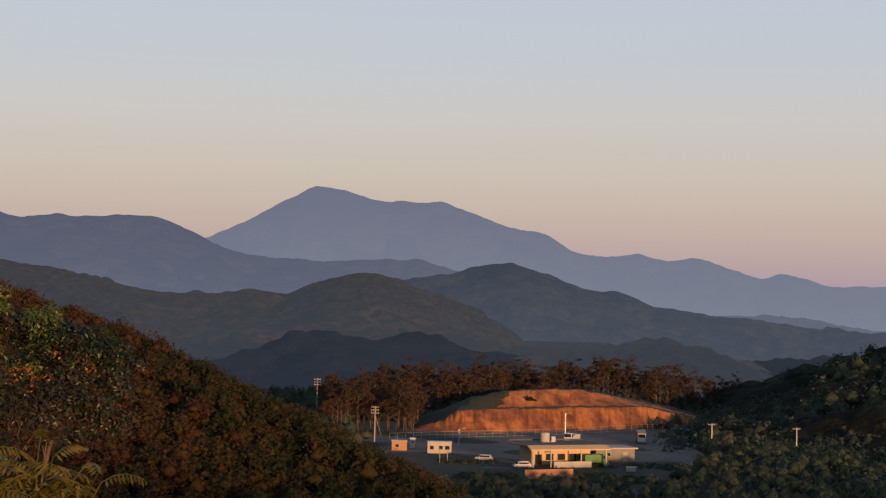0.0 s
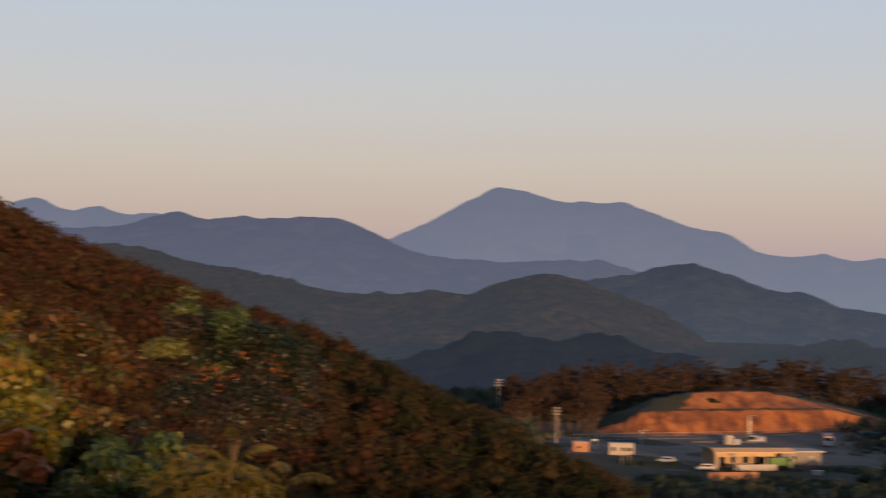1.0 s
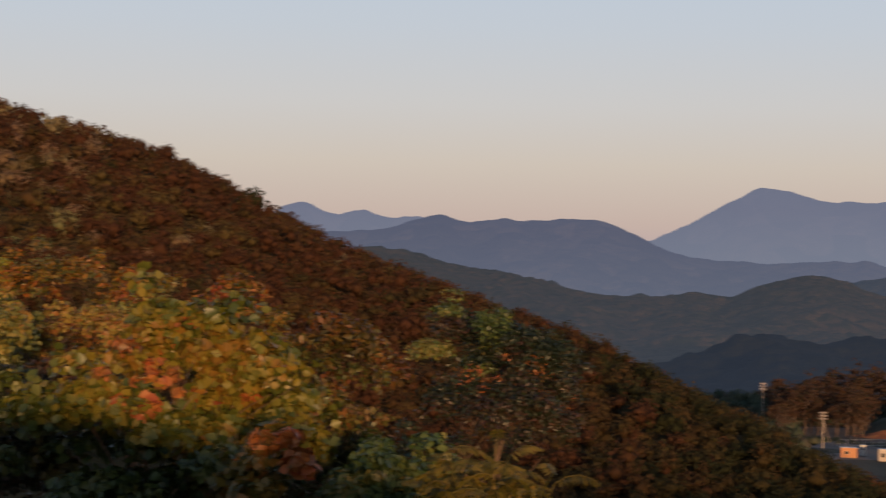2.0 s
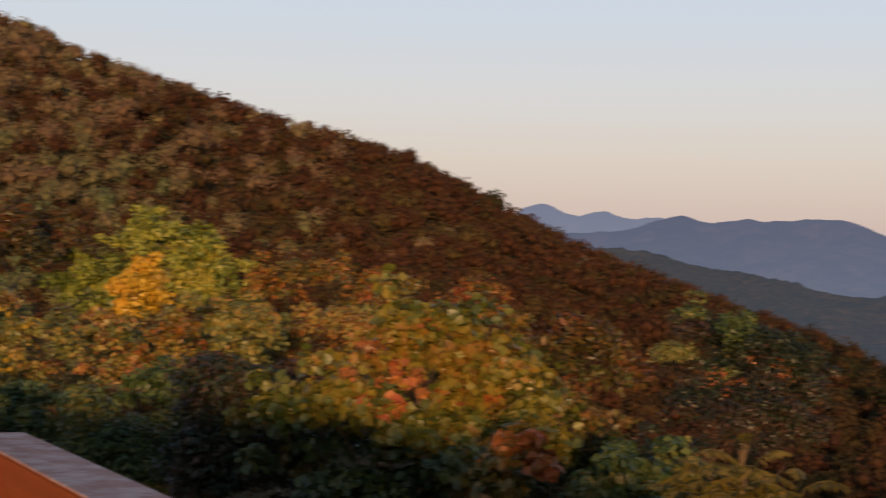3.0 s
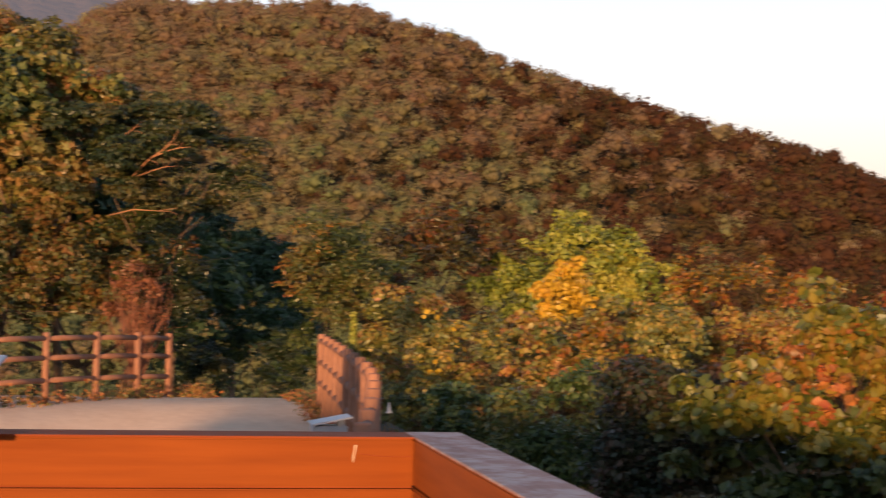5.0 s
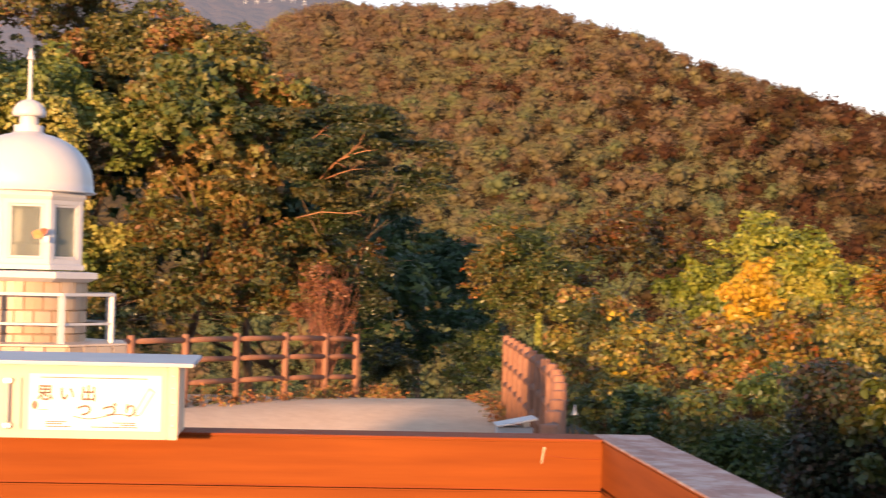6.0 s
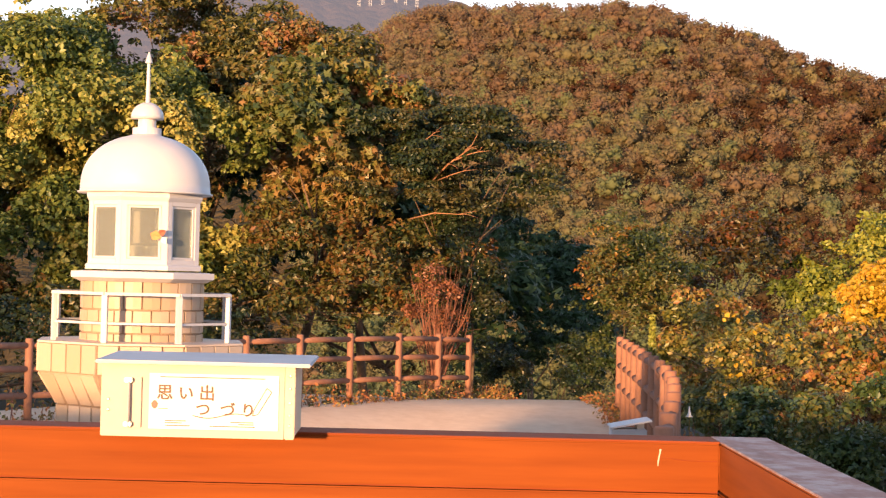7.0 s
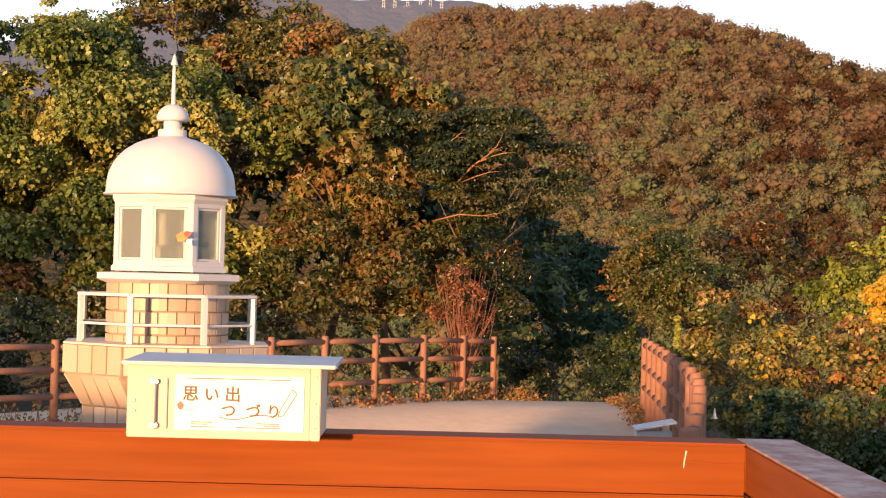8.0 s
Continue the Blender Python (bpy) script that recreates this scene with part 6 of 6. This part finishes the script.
def wheel(parent, x, y, r, w):
    t = part("wheel", lathe_bm(bm_new(), [(r * 0.6, -w / 2), (r * 0.95, -w / 2), (r, -w / 4), (r, w / 4), (r * 0.95, w / 2), (r * 0.6, w / 2)], 16), RUBBER, parent)
    t.matrix_basis = pose(x, y, r, 90, 0, 0)
    part("rim", lathe_bm(bm_new(), [(r * 0.58, -w / 2 - 0.01), (r * 0.58, w / 2 + 0.01)], 12), STEEL, t)


def build_truck(label, x, y, turn, cab_mat, load_mat, length=6.5, load_h=2.2):
    ob = thing("truck", label, "truck", "trucks on the yard", (x, y, PAD_Z))
    ob.rotation_euler = (0, 0, radians(turn))
    bm = box_bm(bm_new(), -length / 2, -length / 2 + 1.7, -1.05, 1.05, 0.5, 2.6, 0.12)
    cab = part("cab", bm, cab_mat, ob)
    part("windscreen", box_bm(bm_new(), -length / 2 - 0.015, -length / 2 + 0.01, -0.9, 0.9, 1.6, 2.4), DARKGLASS, cab)
    for s in (-1, 1):
        part("side_window", box_bm(bm_new(), -length / 2 + 0.4, -length / 2 + 1.3, s * 1.053 - 0.006, s * 1.053 + 0.006, 1.6, 2.3), DARKGLASS, cab)
        part("headlight", box_bm(bm_new(), -length / 2 - 0.02, -length / 2 + 0.02, s * 0.75 - 0.18, s * 0.75 + 0.18, 0.75, 0.95), STEEL, cab)
    part("bumper", box_bm(bm_new(), -length / 2 - 0.1, -length / 2 + 0.1, -1.05, 1.05, 0.4, 0.62, 0.03), GREYTOP, ob)
    part("chassis", box_bm(bm_new(), -length / 2 + 0.4, length / 2, -0.5, 0.5, 0.5, 0.8), RUBBER, ob)
    part("load_body", box_bm(bm_new(), -length / 2 + 1.85, length / 2, -1.1, 1.1, 0.85, 0.85 + load_h, 0.06), load_mat, ob)
    for wx in (-length / 2 + 0.95, length / 2 - 1.2):
        for s in (-1, 1):
            wheel(ob, wx, s * 0.9, 0.45, 0.28)
    return ob


build_truck("green refuse lorry parked beside the depot", 304.5, 241.5, 160, GREENPAINT, GREENPAINT, 6.0, 1.7)
build_truck("white lorry parked by the yard fence", 350.0, 285.0, 20, WHITE, WHITE, 6.8, 1.2)
build_truck("red-brown lorry with a white front", 366.5, 275.5, 40, WHITE, REDPAINT, 9.0, 2.1)


def build_car(label, x, y, turn, mat):
    ob = thing("car", label, "car", "cars on the yard", (x, y, PAD_Z))
    ob.rotation_euler = (0, 0, radians(turn))
    bm = box_bm(bm_new(), -2.0, 2.0, -0.8, 0.8, 0.3, 0.9, 0.12)
    body = part("body", bm, mat, ob)
    bm = box_bm(bm_new(), -1.1, 1.8, -0.72, 0.72, 0.85, 1.5, 0.05)
    for v in bm.verts:
        if v.co.z > 1.3:
            v.co.x *= 0.78
            v.co.y *= 0.88
    part("cabin", bm, mat, ob)
    for s in (-1, 1):
        part("side_window", box_bm(bm_new(), -0.85, 1.35, s * 0.70 - 0.01, s * 0.70 + 0.01, 0.98, 1.32), DARKGLASS, body)
    part("windscreen", box_bm(bm_new(), -1.10, -0.98, -0.6, 0.6, 0.95, 1.35), DARKGLASS, body)
    for wx in (-1.25, 1.25):
        for s in (-1, 1):
            wheel(ob, wx, s * 0.72, 0.31, 0.2)


build_car("small white car parked before the depot", 286.5, 247.0, -30, WHITE)
build_car("silver car parked beside the depot", 291.5, 262.5, -60, GREYTOP)
build_car("dark car parked by the cutting", 392.0, 287.0, 10, ROOFDARK)
build_car("white car parked by the cutting", 386.0, 290.0, 15, WHITE)
ob = build_cabin("tarpaulin_stack", "stack under a blue sheet near the cutting", 398.5, 285.0, -50, 6.5, 2.5, 1.5, BLUESHEET, [], BLUESHEET)

bm = box_bm(bm_new(), -5.5, 5.5, -0.15, 0.15, -0.5, 1.9)
ob = part("retaining_wall", bm, HUTORANGE)
ob.matrix_basis = pose(274.6, 229.4, PAD_Z, 0, 0, -22)
tagged(ob, "low orange-lit retaining wall at the yard edge", "wall", kind="structure")


def build_pole(x, y, h, arms, label, stay=True, mat=POLEWOOD):
    z = float(ground_z(np.array(x), np.array(y)))
    ob = thing("utility_pole", label, "utility pole", "utility poles in the valley", (x, y, z))
    ob.rotation_euler = (0, 0, radians(-40))
    part("pole", lathe_bm(bm_new(), [(0.20, -0.5), (0.13, h), (0.05, h + 0.05)], 10), mat, ob)
    for k in range(arms):
        zz = h - 0.4 - 0.75 * k
        arm = part("crossarm", box_bm(bm_new(), -0.95, 0.95, 0.13, 0.25, zz, zz + 0.12), POLEWOOD, ob)
        for sx in (-0.85, -0.4, 0.4, 0.85):
            part("insulator", lathe_bm(bm_new(), [(0.05, zz + 0.12), (0.08, zz + 0.2), (0.05, zz + 0.32)], 8, 0, sx, 0.19), WHITE, arm)
    if stay:
        part("stay", tube_bm(bm_new(), [(0, 0, h * 0.75), (2.2, 0.4, 0)], [0.05, 0.05], 5), POLEWOOD, ob)


build_pole(307.1, 313.5, 8.9, 3, "utility pole with three crossarms and a stay")
build_pole(340.0, 371.0, 12.5, 3, "utility pole with crossarms beyond the slope", False)
build_pole(363.9, 251.6, 6.6, 1, "pale utility pole with a leaning stay", True, CONCRETE)
build_pole(367.8, 229.6, 6.9, 1, "pale utility pole in the scrub", False, CONCRETE)
build_pole(436.3, 246.8, 4.5, 1, "short utility pole in dark scrub", False, CONCRETE)


def build_lamp_post(x, y, h, label):
    ob = thing("street_lamp", label, "street lamp", "lamps on the yard", (x, y, PAD_Z))
    part("pole", lathe_bm(bm_new(), [(0.14, 0), (0.08, h)], 10), STEEL, ob)
    part("arm", tube_bm(bm_new(), [(0, 0, h - 0.1), (0.8, -0.6, h + 0.1)], [0.05, 0.04], 6), STEEL, ob)
    part("lamp_head", box_bm(bm_new(), 0.6, 1.3, -0.95, -0.6, h + 0.02, h + 0.16, 0.02), GREYTOP, ob)
    for k in range(3):
        part("bracket", box_bm(bm_new(), -0.5, 0.5, -0.05, 0.05, h * 0.45 + k * 0.8, h * 0.45 + 0.1 + k * 0.8), STEEL, ob)


build_lamp_post(349.0, 286.5, 7.4, "tall grey lamp post by the yard fence")
build_lamp_post(319.3, 296.1, 3.9, "thin grey lamp post on the yard")


def build_site_fence():
    pts = [(312.9, 314.0), (330.0, 311.0), (346.0, 306.0), (362.0, 302.5), (380.0, 301.5), (398.0, 300.5), (413.5, 299.6)]
    ob = thing("wire_fence", "thin wire fence on steel posts below the cutting", "fence", at=(*pts[0], PAD_Z))
    o = Vector(ob.location)
    for (xa, ya), (xb, yb) in zip(pts, pts[1:]):
        n = 7
        for k in range(n):
            s = k / n
            p = part("post", lathe_bm(bm_new(), [(0.05, 0), (0.05, 1.9)], 6), STEEL, ob)
            p.matrix_basis = pose(xa + (xb - xa) * s - o.x, ya + (yb - ya) * s - o.y, 0)
        for zz in (0.3, 1.0, 1.8):
            part("wire", tube_bm(bm_new(), [(xa - o.x, ya - o.y, zz), (xb - o.x, yb - o.y, zz)], [0.03, 0.03], 4), STEEL, ob)


build_site_fence()


# ---- tall half-bare trees round the cutting ----
BARETREE = leaf_material("russet_thin_leaves", [(0.032, 0.026, 0.014), (0.060, 0.034, 0.019), (0.090, 0.040, 0.023), (0.042, 0.042, 0.018)], 0.3, 0.8)
PALEBARK = plain_material("pale_grey_bark", (0.07, 0.05, 0.04), (0.15, 0.105, 0.085), 1.5, 0.9, 0.3, 0.02)


def build_tall_tree(seed, h):
    rng = np.random.default_rng(seed)
    ob = thing("tall_tree", "tall half-bare russet tree behind the clay cutting", "tree", "tall trees round the cutting")
    bm = bm_new()
    tube_bm(bm, [(0, 0, -1), (rng.normal() * 0.3, 0, h * 0.4), (rng.normal() * 0.5, rng.normal() * 0.3, h * 0.95)], [0.22, 0.16, 0.04], 6)
    env = []
    for k in range(9):
        zz = h * (0.22 + 0.075 * k)
        a_ = rng.random() * 6.28
        ln = h * (0.16 + 0.10 * rng.random()) * (1.1 - 0.06 * k)
        tip = (ln * math.cos(a_), ln * math.sin(a_), zz + ln * 0.9)
        tube_bm(bm, [(0, 0, zz), (tip[0] * 0.5, tip[1] * 0.5, zz + ln * 0.35), tip], [0.10, 0.06, 0.02], 5)
        env.append((*tip, h * 0.15, h * 0.15, h * 0.17))
    env.append((0, 0, h * 0.92, h * 0.09, h * 0.09, h * 0.10))
    part("trunk", bm, PALEBARK, ob, smooth=True)
    crown("crown", rng, env, 100, 0.8, 17, 0.36, "tuft", BARETREE, ob)
    return ob


# ---- posts and scrub on the site ----
def build_site_post(az, d, h):
    x, y, z = bearing(az, d, PAD_Z)
    ob = thing("post", "pale wooden post in the yard", "post", "posts in the yard", (x, y, z))
    part("shaft", lathe_bm(bm_new(), [(0.11, -0.2), (0.10, h - 0.1), (0.06, h)], 8), POLEWOOD, ob, smooth=True)
    part("band", lathe_bm(bm_new(), [(0.125, h * 0.7), (0.125, h * 0.85)], 8), SITEWHITE, ob)


build_site_post(46.55, 385, 3.4)
build_site_post(46.80, 386, 3.0)
rng = np.random.default_rng(91)
n = 260
az = np.concatenate([47.0 + 2.1 * rng.random(n // 4), 50.0 + 4.6 * rng.random(n - n // 4)])
d = np.where(az < 49.5, 352 + 10 * rng.random(n), 350 + 26 * rng.random(n) * np.clip((55 - az) / 4, 0.3, 1))
c = np.stack([d * np.sin(np.radians(az)), d * np.cos(np.radians(az)), np.full(n, PAD_Z + 0.1)], -1)
islands = [(46.6, 48.4, 384, 394), (51.6, 54.6, 384, 398), (43.6, 45.4, 455, 470), (46.2, 49.6, 336, 350)]
c = [c]
for a0, a1, d0, d1 in islands:
    az, d = a0 + (a1 - a0) * rng.random(70), d0 + (d1 - d0) * rng.random(70)
    c.append(np.stack([d * np.sin(np.radians(az)), d * np.cos(np.radians(az)), np.full(70, PAD_Z - 0.1)], -1))
c = np.concatenate(c)
n = len(c)
wood("yard_scrub", "low dull green scrub at the yard edge", rng, c, 0.7 + 0.7 * rng.random(n), 30, 0.22, VALLEY_WOOD, 3, vary=0.08, full=0.7, wild=0.4)


kinds = [build_tall_tree(71 + k, 11.0 + k) for k in range(4)]
rng = np.random.default_rng(77)
spots = []
for k in range(110):
    az = 42.6 + 13.8 * (k + rng.random()) / 110
    d = np.interp(az, [42, 47, 51, 56], [512, 525, 556, 570]) + rng.random() * 35
    hgt = np.interp(az, [42.5, 44, 46, 47.5, 48.8, 50, 51.3, 52.5, 54, 56.5], [10, 12.5, 13.5, 13, 14.5, 13, 15.5, 14.5, 13, 9])
    spots.append((az, d, hgt * (0.75 + 0.4 * rng.random())))
for k in range(46):
    az = 43.0 + 2.9 * rng.random()
    spots.append((az, 468 + 40 * rng.random() + 8 * max(0.0, az - 45), 7.0 + 5.0 * rng.random()))
for k, (az, d, hgt) in enumerate(spots):
    src = kinds[k % 4]
    s = hgt / (11.0 + k % 4)
    m = Matrix.Translation(bearing(az, d, -33.9)) @ Matrix.Rotation(rng.random() * 6.28, 4, "Z")
    if k < 4:
        src.matrix_basis = m @ Matrix.Scale(s, 4)
    else:
        o = copy_thing(src, m)
        o.scale = (s, s, s)
